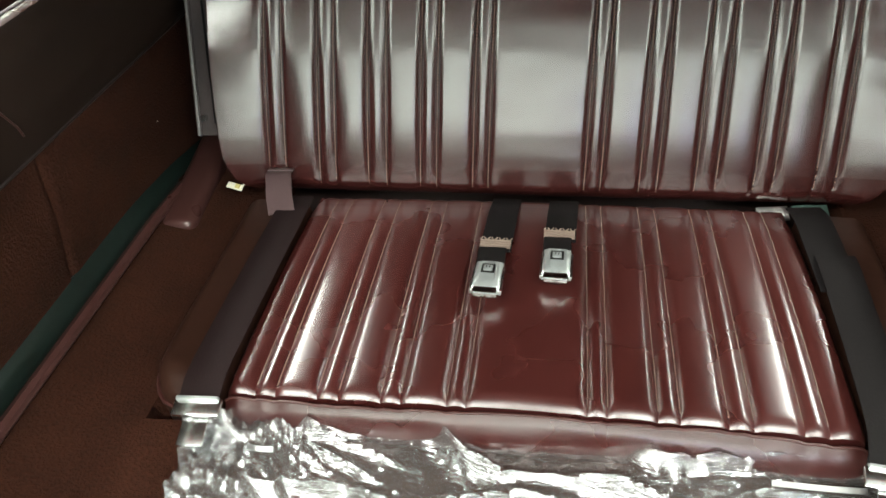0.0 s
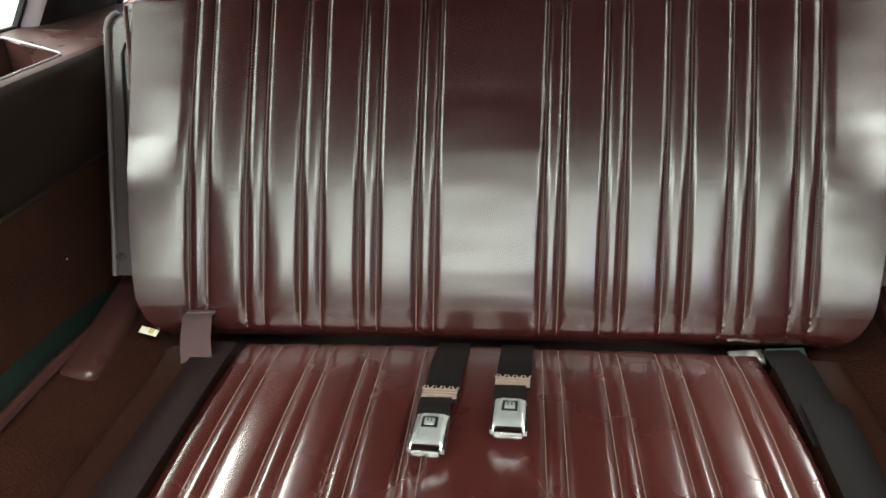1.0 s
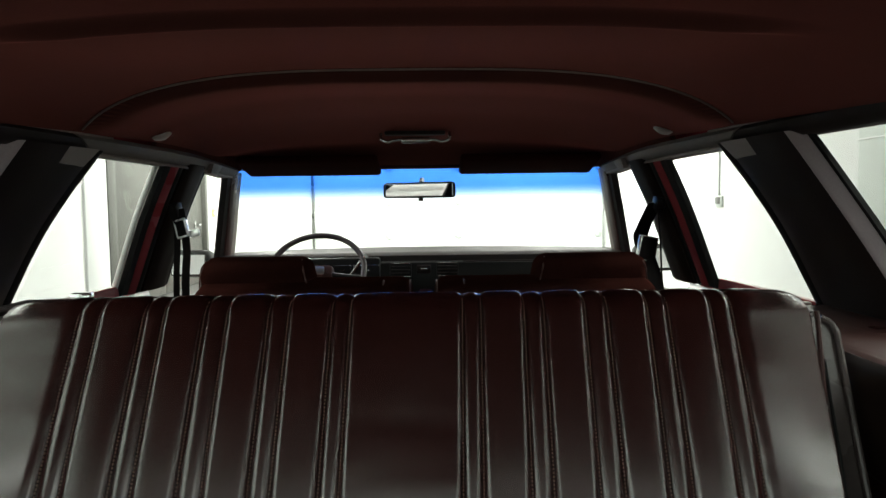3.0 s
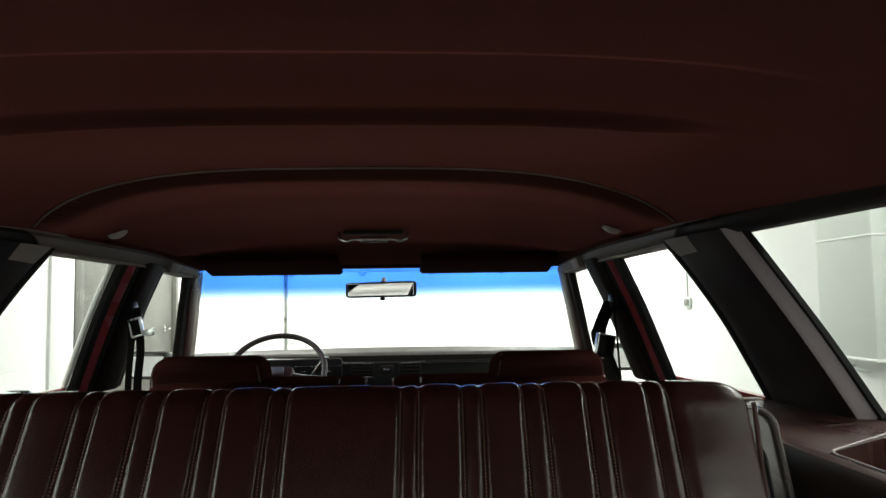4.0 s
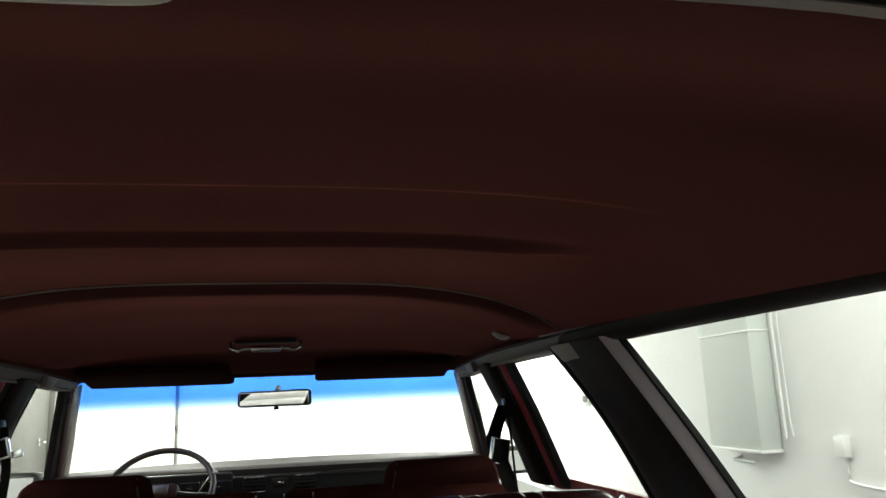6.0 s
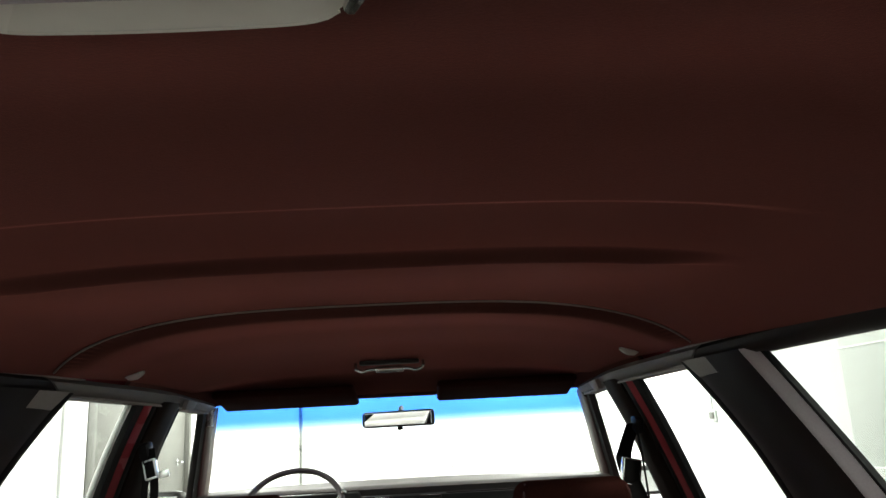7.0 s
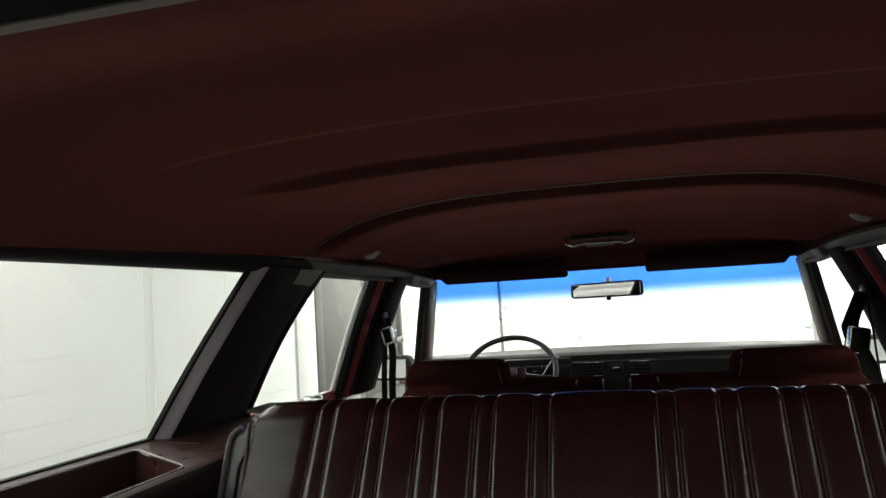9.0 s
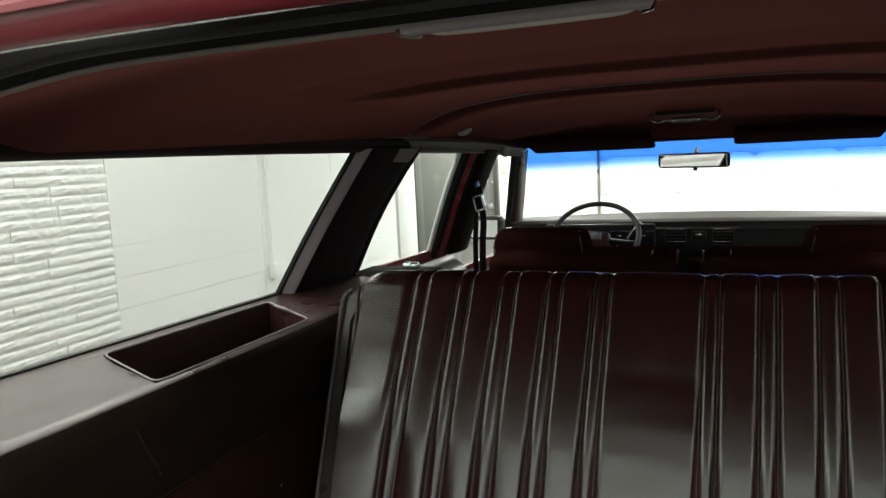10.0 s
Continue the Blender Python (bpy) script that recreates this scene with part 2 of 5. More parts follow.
def grid(fn, us, vs, thick=0.0, wrap=False):
    """A surface fn(u, v) over two rows of values; thick adds a back and rims."""
    bm = bmesh.new()
    rows = [[bm.verts.new(fn(u, v)) for u in us] for v in vs]
    for r0, r1 in zip(rows, rows[1:]):
        n = len(us)
        for i in range(n if wrap else n - 1):
            j = (i + 1) % n
            bm.faces.new((r0[i], r0[j], r1[j], r1[i]))
    if thick:
        bmesh.ops.recalc_face_normals(bm, faces=bm.faces)
        bmesh.ops.solidify(bm, geom=bm.faces[:], thickness=thick)
    return bm


def span(a, b, n):
    return [a + (b - a) * i / n for i in range(n + 1)]


def box(size, at=(0, 0, 0), bevel=0.004, turn=None, seg=2, bm=None):
    """A block with rounded edges."""
    b2 = bmesh.new()
    bmesh.ops.create_cube(b2, size=1.0)
    bmesh.ops.scale(b2, vec=size, verts=b2.verts)
    if bevel:
        bmesh.ops.bevel(b2, geom=b2.edges[:], offset=min(bevel, 0.45 * min(size)), segments=seg, affect="EDGES", profile=0.5)
    m = (turn or Matrix.Identity(4))
    bmesh.ops.transform(b2, matrix=Matrix.Translation(at) @ m, verts=b2.verts)
    if bm is None:
        return b2
    join(bm, b2)
    return bm


def join(bm, other):
    me = bpy.data.meshes.new("tmp")
    other.to_mesh(me)
    other.free()
    bm.from_mesh(me)
    bpy.data.meshes.remove(me)
    return bm


def rod(points, r, seg=8, closed=False, bm=None):
    """A round bar along points."""
    bm = bm or bmesh.new()
    pts = [Vector(p) for p in points]
    n = len(pts)
    rings = []
    up = Vector((0.13, 0.21, 0.97)).normalized()
    for i, p in enumerate(pts):
        a = pts[(i - 1) % n] if (closed or i > 0) else p
        b = pts[(i + 1) % n] if (closed or i < n - 1) else p
        d = (b - a).normalized()
        s = d.cross(up)
        if s.length < 0.05:
            s = d.cross(Vector((1, 0, 0)))
        s.normalize()
        w = s.cross(d).normalized()
        rr = r[i] if isinstance(r, (list, tuple)) else r
        rings.append([bm.verts.new(p + rr * (math.cos(q) * s + math.sin(q) * w)) for q in (2 * math.pi * k / seg for k in range(seg))])
    for i in range(n if closed else n - 1):
        a, b = rings[i], rings[(i + 1) % n]
        for k in range(seg):
            bm.faces.new((a[k], a[(k + 1) % seg], b[(k + 1) % seg], b[k]))
    if not closed:
        bm.faces.new(rings[0])
        bm.faces.new(rings[-1])
    return bm


def ribbon(points, side, width, thick):
    """A strap along points, with its width along side."""
    bm = bmesh.new()
    pts = [Vector(p) for p in points]
    rings = []
    for i, p in enumerate(pts):
        d = (pts[min(i + 1, len(pts) - 1)] - pts[max(i - 1, 0)]).normalized()
        s = Vector(side[i] if isinstance(side, list) else side)
        s = (s - d * s.dot(d)).normalized()
        w = s.cross(d).normalized()
        prof = [(-0.5, -0.2), (-0.47, -0.5), (0.47, -0.5), (0.5, -0.2), (0.5, 0.2), (0.47, 0.5), (-0.47, 0.5), (-0.5, 0.2)]
        rings.append([bm.verts.new(p + s * width * a + w * thick * b) for a, b in prof])
    for a, b in zip(rings, rings[1:]):
        for k in range(8):
            bm.faces.new((a[k], a[(k + 1) % 8], b[(k + 1) % 8], b[k]))
    bm.faces.new(rings[0])
    bm.faces.new(rings[-1])
    return bm


def sample(pts, n):
    """n + 1 points at even steps along a polyline."""
    ps = [Vector(p) for p in pts]
    ls = [0.0]
    for a, b in zip(ps, ps[1:]):
        ls.append(ls[-1] + (b - a).length)
    out = []
    for i in range(n + 1):
        q = ls[-1] * i / n
        k = max(j for j in range(len(ps)) if ls[j] <= q + 1e-9)
        k = min(k, len(ps) - 2)
        f = (q - ls[k]) / max(1e-9, ls[k + 1] - ls[k])
        out.append(ps[k].lerp(ps[k + 1], f))
    return out


def smooth_line(pts, n):
    """A smooth curve through points (Catmull-Rom)."""
    ps = [Vector(p) for p in pts]
    ps = [2 * ps[0] - ps[1]] + ps + [2 * ps[-1] - ps[-2]]
    out = []
    m = len(ps) - 3
    for i in range(n + 1):
        t = m * i / n
        k = min(int(t), m - 1)
        f = t - k
        a, b, c, d = ps[k:k + 4]
        out.append(0.5 * ((2 * b) + (c - a) * f + (2 * a - 5 * b + 4 * c - d) * f * f + (3 * b - a - 3 * c + d) * f ** 3))
    return out


def lerp(a, b, f):
    return a + (b - a) * f


def ease(f):
    f = max(0.0, min(1.0, f))
    return f * f * (3 - 2 * f)


# ---- shape of the car's sides and roof ----
def side_x(y, z):
    """Half width of the glass at a place along the car and a height."""
    low = 0.81 - (y - 0.35) * 0.05
    top = 0.655 - (y - 0.46) * 0.075
    if y > 1.65:
        low -= (y - 1.65) * 0.06
    if y < 0.1:
        top += (y - 0.1) * 0.02
    return low + (top - low) * (z - 1.015) / 0.295


def roof_z(x, y):
    """Height of the headliner's underside."""
    z = 1.402 + 0.004 * math.cos((y - 0.3) * 1.6)
    z -= 0.075 * abs(x / 0.64) ** 3.2 * (1 - 0.8 * ease((-0.30 - y) / 0.22)) * (1 - 0.75 * ease((y - 1.25) / 0.3))
    z -= 0.035 * ease((y - 0.9) / 0.75) + 0.05 * ease((y - 1.38) / 0.26)
    z -= 0.024 * ease((-0.36 - y) / 0.17) + 0.022 * ease((-0.36 - y) / 0.19) * ease((abs(x) - 0.3) / 0.32)
    return z


def on_side(s, y, z, inset):
    return Vector((s * (side_x(y, z) - inset), y, z))


def side_strip(s, edge_a, edge_b, inset, thick, bulge=0.0, n=14, m=6, smooth_edges=True, slant=0.0):
    """A trim between two edges (y, z) that follows the glass, its inner face standing in by inset."""
    ea = smooth_line([(0, *p) for p in edge_a], n) if smooth_edges else sample([(0, *p) for p in edge_a], n)
    eb = smooth_line([(0, *p) for p in edge_b], n) if smooth_edges else sample([(0, *p) for p in edge_b], n)

    def fn(u, v):
        i = int(round(v * n))
        p = ea[i].lerp(eb[i], u)
        q = on_side(s, p.y, p.z, inset + slant * u + bulge * (1 - (2 * u - 1) ** 4))
        return q
    bm = grid(fn, span(0, 1, m), span(0, 1, n))
    ret = bmesh.ops.extrude_face_region(bm, geom=bm.faces[:])
    vs = [e for e in ret["geom"] if isinstance(e, bmesh.types.BMVert)]
    bmesh.ops.translate(bm, verts=vs, vec=(s * thick, 0, 0))
    return bm


SIDES = ((-1, "left"), (1, "right"))


# ---- the garage ----
def slab(name, lo, hi, material, label="", kind="structure", category="", bevel=0.0, parent=None):
    size = [b - a for a, b in zip(lo, hi)]
    at = [(a + b) / 2 for a, b in zip(lo, hi)]
    ob = part(name, box(size, at, bevel), material, parent, smooth=bool(bevel))
    if kind:
        tagged(ob, label, category, kind=kind)
    return ob


WX, EX, NY, SY, CZ = -3.46, 3.1, 11.9, -6.6, 3.5
slab("floor", (WX - 0.2, SY - 0.2, -0.1), (EX + 0.2, NY + 0.2, 0), CONCRETE, "smooth grey concrete garage floor")
slab("ceiling", (WX - 0.2, SY - 0.2, CZ), (EX + 0.2, NY + 0.2, CZ + 0.1), CEILGREY, "grey painted garage ceiling")
# Unseen wall: window band set by seat reflections, dark below to dim rear bounce.
wall_south = thing("wall_south", (0, SY, 0), "unseen grey garage wall, dark below an added high window band", "wall", kind="structure")
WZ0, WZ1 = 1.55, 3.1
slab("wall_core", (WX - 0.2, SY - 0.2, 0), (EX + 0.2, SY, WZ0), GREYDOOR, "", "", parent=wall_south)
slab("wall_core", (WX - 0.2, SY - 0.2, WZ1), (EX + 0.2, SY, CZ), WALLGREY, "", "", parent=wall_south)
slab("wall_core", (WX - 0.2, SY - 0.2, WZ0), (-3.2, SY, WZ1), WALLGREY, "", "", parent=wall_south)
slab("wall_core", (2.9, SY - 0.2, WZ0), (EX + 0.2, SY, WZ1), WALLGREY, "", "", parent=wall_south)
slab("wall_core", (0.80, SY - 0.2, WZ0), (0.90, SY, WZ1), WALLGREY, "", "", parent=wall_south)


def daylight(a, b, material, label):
    """A glowing sheet between two corners; fills one added, unseen window opening."""
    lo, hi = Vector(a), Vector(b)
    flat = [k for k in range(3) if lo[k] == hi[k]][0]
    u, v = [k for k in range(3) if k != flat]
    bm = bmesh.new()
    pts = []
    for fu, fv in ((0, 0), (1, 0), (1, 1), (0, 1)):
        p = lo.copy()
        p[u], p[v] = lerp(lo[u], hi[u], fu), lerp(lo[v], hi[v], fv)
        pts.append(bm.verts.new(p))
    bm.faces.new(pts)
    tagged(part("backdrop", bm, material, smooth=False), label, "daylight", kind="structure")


PALE, BLUE = "pale glow in an added, unseen high window", "bluish glow in an added, unseen high window"
daylight((-3.2, SY - 0.1, WZ0), (0.80, SY - 0.1, WZ1), WINDOWGLOW, PALE)
daylight((0.90, SY - 0.1, WZ0), (2.9, SY - 0.1, WZ0 + 0.6), BLUEGLOW, BLUE)
daylight((0.90, SY - 0.1, WZ0 + 0.6), (2.9, SY - 0.1, WZ1), WINDOWGLOW, PALE)
# Side wall windows are added too, so bolsters and ribs mirror their glow.
WY0, WY1 = -5.4, -0.7
daylight((WX - 0.1, WY0, 1.45), (WX - 0.1, WY1, 3.3), WINDOWGLOW, PALE)
EY0, EY1 = -5.4, -2.6
daylight((EX + 0.1, EY0, 1.9), (EX + 0.1, EY1, 3.3), WINDOWGLOW, PALE)

wall_west = thing("wall_west", (WX, 3, 0), "white painted wall of blocks and rough stone-faced brick", "wall", kind="structure")
slab("wall_core", (WX - 0.2, -0.7, 0), (WX - 0.007, 7.1, CZ), WHITEPAINT, "", "", parent=wall_west)
slab("wall_core", (WX - 0.2, SY, 0), (WX - 0.007, WY0, CZ), WHITEPAINT, "", "", parent=wall_west)
slab("wall_core", (WX - 0.2, WY0, 0), (WX - 0.007, WY1, 1.45), WHITEPAINT, "", "", parent=wall_west)
slab("wall_core", (WX - 0.2, WY0, 3.3), (WX - 0.007, WY1, CZ), WHITEPAINT, "", "", parent=wall_west)
slab("wall_core", (WX - 0.2, 10.5, 0), (WX, NY, CZ), WHITEPAINT, "", "", parent=wall_west)
slab("wall_core", (WX - 0.2, 7.1, 2.3), (WX, 10.5, CZ), WHITEPAINT, "", "", parent=wall_west)
slab("wall_pilaster", (WX - 0.05, 6.6, 0), (WX + 0.02, 7.1, CZ), WHITEPAINT, "", "", bevel=0.01, parent=wall_west)

wall_east = thing("wall_east", (EX, 3, 0), "white painted garage wall", "wall", kind="structure")
slab("wall_core", (EX, EY1, 0), (EX + 0.2, NY, CZ), WHITEPAINT, "", "", parent=wall_east)
slab("wall_core", (EX, SY, 0), (EX + 0.2, EY0, CZ), WHITEPAINT, "", "", parent=wall_east)
slab("wall_core", (EX, EY0, 0), (EX + 0.2, EY1, 1.9), WHITEPAINT, "", "", parent=wall_east)
slab("wall_core", (EX, EY0, 3.3), (EX + 0.2, EY1, CZ), WHITEPAINT, "", "", parent=wall_east)
pier = thing("wall_pier", (EX, 3.95, 0.8), "pale grey wall cabinet box with a metal bottom edge", "wall box")
part("box", box((0.16, 0.62, 1.7), (EX - 0.08, 3.95, 1.65), 0.012), PIER, pier)
part("joint", box((0.164, 0.63, 0.012), (EX - 0.083, 3.95, 1.58), 0.003), DOORWHITE, pier, "thin white joint strip")
part("edge", box((0.166, 0.63, 0.02), (EX - 0.084, 3.95, 0.80), 0.004), DOORWHITE, pier, "white bottom edge")
part("bracket", rod([(EX - 0.02, 4.1, 0.74), (EX - 0.08, 4.1, 0.72), (EX - 0.08, 3.85, 0.715)], 0.012), PIER, pier)
part("pipe", rod([(EX - 0.03, 3.56, 3.3), (EX - 0.03, 3.56, 0.88)], 0.010, 10), DOORWHITE, pier, "white riser pipe")
part("pipe", rod([(EX - 0.03, 3.50, 3.3), (EX - 0.03, 3.50, 1.0), (EX - 0.03, 3.48, 0.9)], 0.005, 8), DOORWHITE, pier, "thin white riser pipe")

stat = thing("thermostat", (EX, 7.08, 1.15), "small grey wall thermostat in a white frame", "thermostat")
part("frame", box((0.02, 0.20, 0.12), (EX - 0.010, 7.08, 1.15), 0.006), PIER, stat)
part("face", box((0.012, 0.13, 0.07), (EX - 0.021, 7.08, 1.155), 0.003), GREYDOOR, stat, "grey display")
part("conduit", rod([(EX - 0.01, 7.08, 1.21), (EX - 0.01, 7.08, 3.49)], 0.009), DOORWHITE, stat, "thin white conduit")

slab("baseboard", (EX - 0.012, SY + 0.002, 0), (EX - 0.0005, 4.0, 0.455), SKIRT, "dark grey painted lower band of the garage wall")
box2 = thing("wall_outlet", (EX, 3.06, 0.86), "white wall outlet box with thin bent conduit", "outlet")
part("box", box((0.05, 0.085, 0.12), (EX - 0.025, 3.06, 0.86), 0.006), DOORWHITE, box2)
part("conduit", rod(smooth_line([(EX - 0.012, 3.06, 0.81), (EX - 0.012, 3.055, 0.72), (EX - 0.012, 3.0, 0.66), (EX - 0.012, 2.4, 0.65)], 16), 0.009), DOORWHITE, box2)

# the front wall with its sectional door
wall_north = thing("wall_north", (0, NY, 0), "white painted garage wall round a sectional door", "wall", kind="structure")
DX0, DX1 = -2.08, 3.0
slab("wall_core", (WX - 0.2, NY, 0), (DX0, NY + 0.2, CZ), WHITEPAINT, "", "", parent=wall_north)
slab("wall_core", (DX1, NY, 0), (EX + 0.2, NY + 0.2, CZ), WHITEPAINT, "", "", parent=wall_north)
slab("wall_core", (DX0, NY, 2.9), (DX1, NY + 0.2, CZ), WHITEPAINT, "", "", parent=wall_north)
gdoor = thing("door_1", (0.4, NY + 0.06, 0), "closed white sectional garage door with metal hinges", "garage door", kind="structure")
for i in range(5):
    part("panel", box((DX1 - DX0 - 0.01, 0.05, 0.575), ((DX0 + DX1) / 2, NY + 0.08, 0.29 + 0.58 * i), 0.008), DOORWHITE, gdoor)
part("track", box((0.05, 0.06, 2.9), (DX0 + 0.03, NY - 0.03, 1.45), 0.006), STEEL, gdoor, "galvanised steel door track")
part("track", box((0.05, 0.06, 2.9), (DX1 - 0.03, NY - 0.03, 1.45), 0.006), STEEL, gdoor, "galvanised steel door track")
for i in range(1, 5):
    for k in range(5):
        hx = lerp(DX0 + 0.12, DX1 - 0.12, k / 4)
        part("hinge", box((0.16, 0.02, 0.05), (hx, NY + 0.045, 0.58 * i), 0.004), PIER, gdoor)
        part("hinge", box((0.08, 0.02, 0.12), (hx, NY + 0.043, 0.58 * i), 0.004), PIER, gdoor)

# grey side door of the garage
sdoor = thing("door_2", (WX, 8.8, 0), "closed grey double door in a steel frame with lever handle", "door", kind="structure")
part("frame", box((0.12, 0.2, 2.3), (WX - 0.03, 7.2, 1.15), 0.006), GREYDOOR, sdoor)
part("frame", box((0.12, 0.1, 2.3), (WX - 0.03, 10.45, 1.15), 0.006), GREYDOOR, sdoor)
part("leaf", box((0.05, 1.53, 2.26), (WX - 0.06, 8.07, 1.14), 0.005), GREYDOOR, sdoor)
part("leaf", box((0.05, 1.53, 2.26), (WX - 0.06, 9.62, 1.14), 0.005), GREYDOOR, sdoor)
lev = part("lever_handle", rod([(WX - 0.03, 10.07, 0.875), (WX + 0.04, 10.07, 0.875), (WX + 0.05, 9.95, 0.875)], 0.019), CHROME, sdoor)
part("rose", box((0.012, 0.06, 0.1), (WX - 0.028, 10.07, 0.875), 0.004), CHROME, lev)
swp = thing("wall_switch", (WX, 10.85, 1.03), "pale yellow wall switch plate on the white wall", "switch")
part("plate", box((0.014, 0.15, 0.13), (WX + 0.006, 10.85, 1.03), 0.004), mat("aged_yellow_plate", (0.46, 0.40, 0.20), 0.5, vary=0.1, grain=60, bump=0.03), swp)
part("toggle", box((0.02, 0.02, 0.035), (WX + 0.02, 10.85, 1.03), 0.004), CREAM, swp)
out = thing("wall_outlet", (WX, 4.12, 0.42), "small white wall outlet box with conduit", "outlet")
part("box", box((0.05, 0.1, 0.13), (WX + 0.025, 4.12, 0.42), 0.006), DOORWHITE, out)
part("conduit", rod([(WX + 0.012, 4.1, 0.48), (WX + 0.008, 4.1, 3.48)], 0.006), DOORWHITE, out)

for _x, _y, _t in FIXTURES:
    fx = thing("ceiling_light", (_x, _y, CZ), "white fluorescent ceiling fixture with four tubes", "ceiling light", "fluorescent ceiling fixtures")
    _m = Matrix.Translation((_x, _y, CZ)) @ Matrix.Rotation(radians(_t), 4, "Z")
    _wide = 1.2 if _t else 0.6
    part("housing", box((_wide, 2.44, 0.07), _m @ Vector((0, 0, -0.035)), 0.01, Matrix.Rotation(radians(_t), 4, "Z")), DOORWHITE, fx)
    for _d in (-0.35 * _wide, -0.12 * _wide, 0.12 * _wide, 0.35 * _wide):
        part("tube", rod([_m @ Vector((_d, -1.18, -0.095)), _m @ Vector((_d, 1.18, -0.095))], 0.016, 10), TUBE, fx)


# ---- the car's shell: roof, headliner, pillars, glass ----
def arch_y(x):
    return 0.352 + 0.30 * (abs(x) / 0.62) ** 3.0


def headliner(u, v):
    x, y = u, v
    z = roof_z(x, y)
    a = arch_y(x)
    edge = 1 - ease((abs(x) - 0.52) / 0.09)
    z -= edge * (0.011 * ease((y - a - 0.02) / 0.05) - 0.011 * ease((y - a - 0.06) / 0.25))
    z += edge * 0.010 * math.exp(-((y - a - 0.012) / 0.007) ** 2)
    fade = 1 - ease((abs(x) - 0.33) / 0.13)
    # a long soft fold with a sharp front lip, and a fine step behind it
    z -= fade * 0.010 * ease((y - 0.012) / 0.044) * (1 - 0.3 * ease((y - 0.054) / 0.014)) * (1 - ease((y - 0.07) / 0.24))
    z += fade * 0.0032 * ease((y + 0.158) / 0.018) * (1 - ease((y + 0.135) / 0.14))
    z += 0.0012 * noise.noise(Vector((x * 3, y * 3, 1.7)))
    return (x, y, z)


_ys = sorted(set(span(-0.519, 1.63, 90) + span(0.3, 0.7, 60) + span(-0.16, -0.12, 24) + span(0.0, 0.09, 36)))
ceil_car = part("ceiling", grid(lambda u, v: headliner(u * (side_x(v, 1.325) - 0.035), v), span(-1, 1, 72), _ys, thick=-0.012), CLOTH)
tagged(ceil_car, "dark maroon cloth headliner with a welted seam and folds", "headliner", kind="structure")
part("seam_welt", rod([(x, arch_y(x) + 0.001, headliner(x, arch_y(x))[2] - 0.0022) for x in span(-0.585, 0.585, 60)], 0.0017, 8), WELT, ceil_car, "thin grey welt along the headliner seam")

def roof_skin(u, v):
    x = u * (side_x(v, 1.33) + 0.03)
    return (x, v, roof_z(x * 0.86, v) + 0.05 + (0.02 if v < 1.3 else 0) - 0.056 * (1 - ease((v + 0.655) / 0.2)) - 0.03 * abs(u) ** 4)


rskin = part("roof", grid(roof_skin, span(-1, 1, 30), span(-0.655, 1.66, 40), thick=0.004), PAINT)
tagged(rskin, "dark red painted steel car roof", "roof", kind="structure")

# rear edge of the roof: lip, weatherstrip and painted gutter
hdr = thing("rear_roof_header", (0, -0.58, 1.37), "rear roof header with grey lip and rubber weatherstrip", "header", kind="structure")
_hx = span(-0.655, 0.655, 36)


def hz(x):
    return roof_z(x, -0.53)


_edge = [(x, -0.643, hz(x) + 0.015) for x in _hx]


part("lip", ribbon([(x, -0.523, hz(x) - 0.001) for x in _hx], (0, 1, -0.6), 0.005, 0.004), LIGHTTRIM, hdr, "light grey trim lip")
part("groove", ribbon([(x, -0.534, hz(x) + 0.008) for x in _hx], (0, 1, -0.8), 0.022, 0.006), RUBBER, hdr)
part("weatherstrip", rod([(x, -0.552, hz(x) + 0.012) for x in _hx], 0.0115, 12), SEAL, hdr, "soft grey rubber weatherstrip")
part("gutter", ribbon([(x, -0.590, hz(x) + 0.018) for x in _hx], (0, 1, -0.2), 0.075, 0.016), BLACK, hdr)
part("painted_edge", rod([(x, y + 0.016, z - 0.002) for x, y, z in _edge], 0.019, 16), PAINT, hdr, "glossy dark red painted edge")

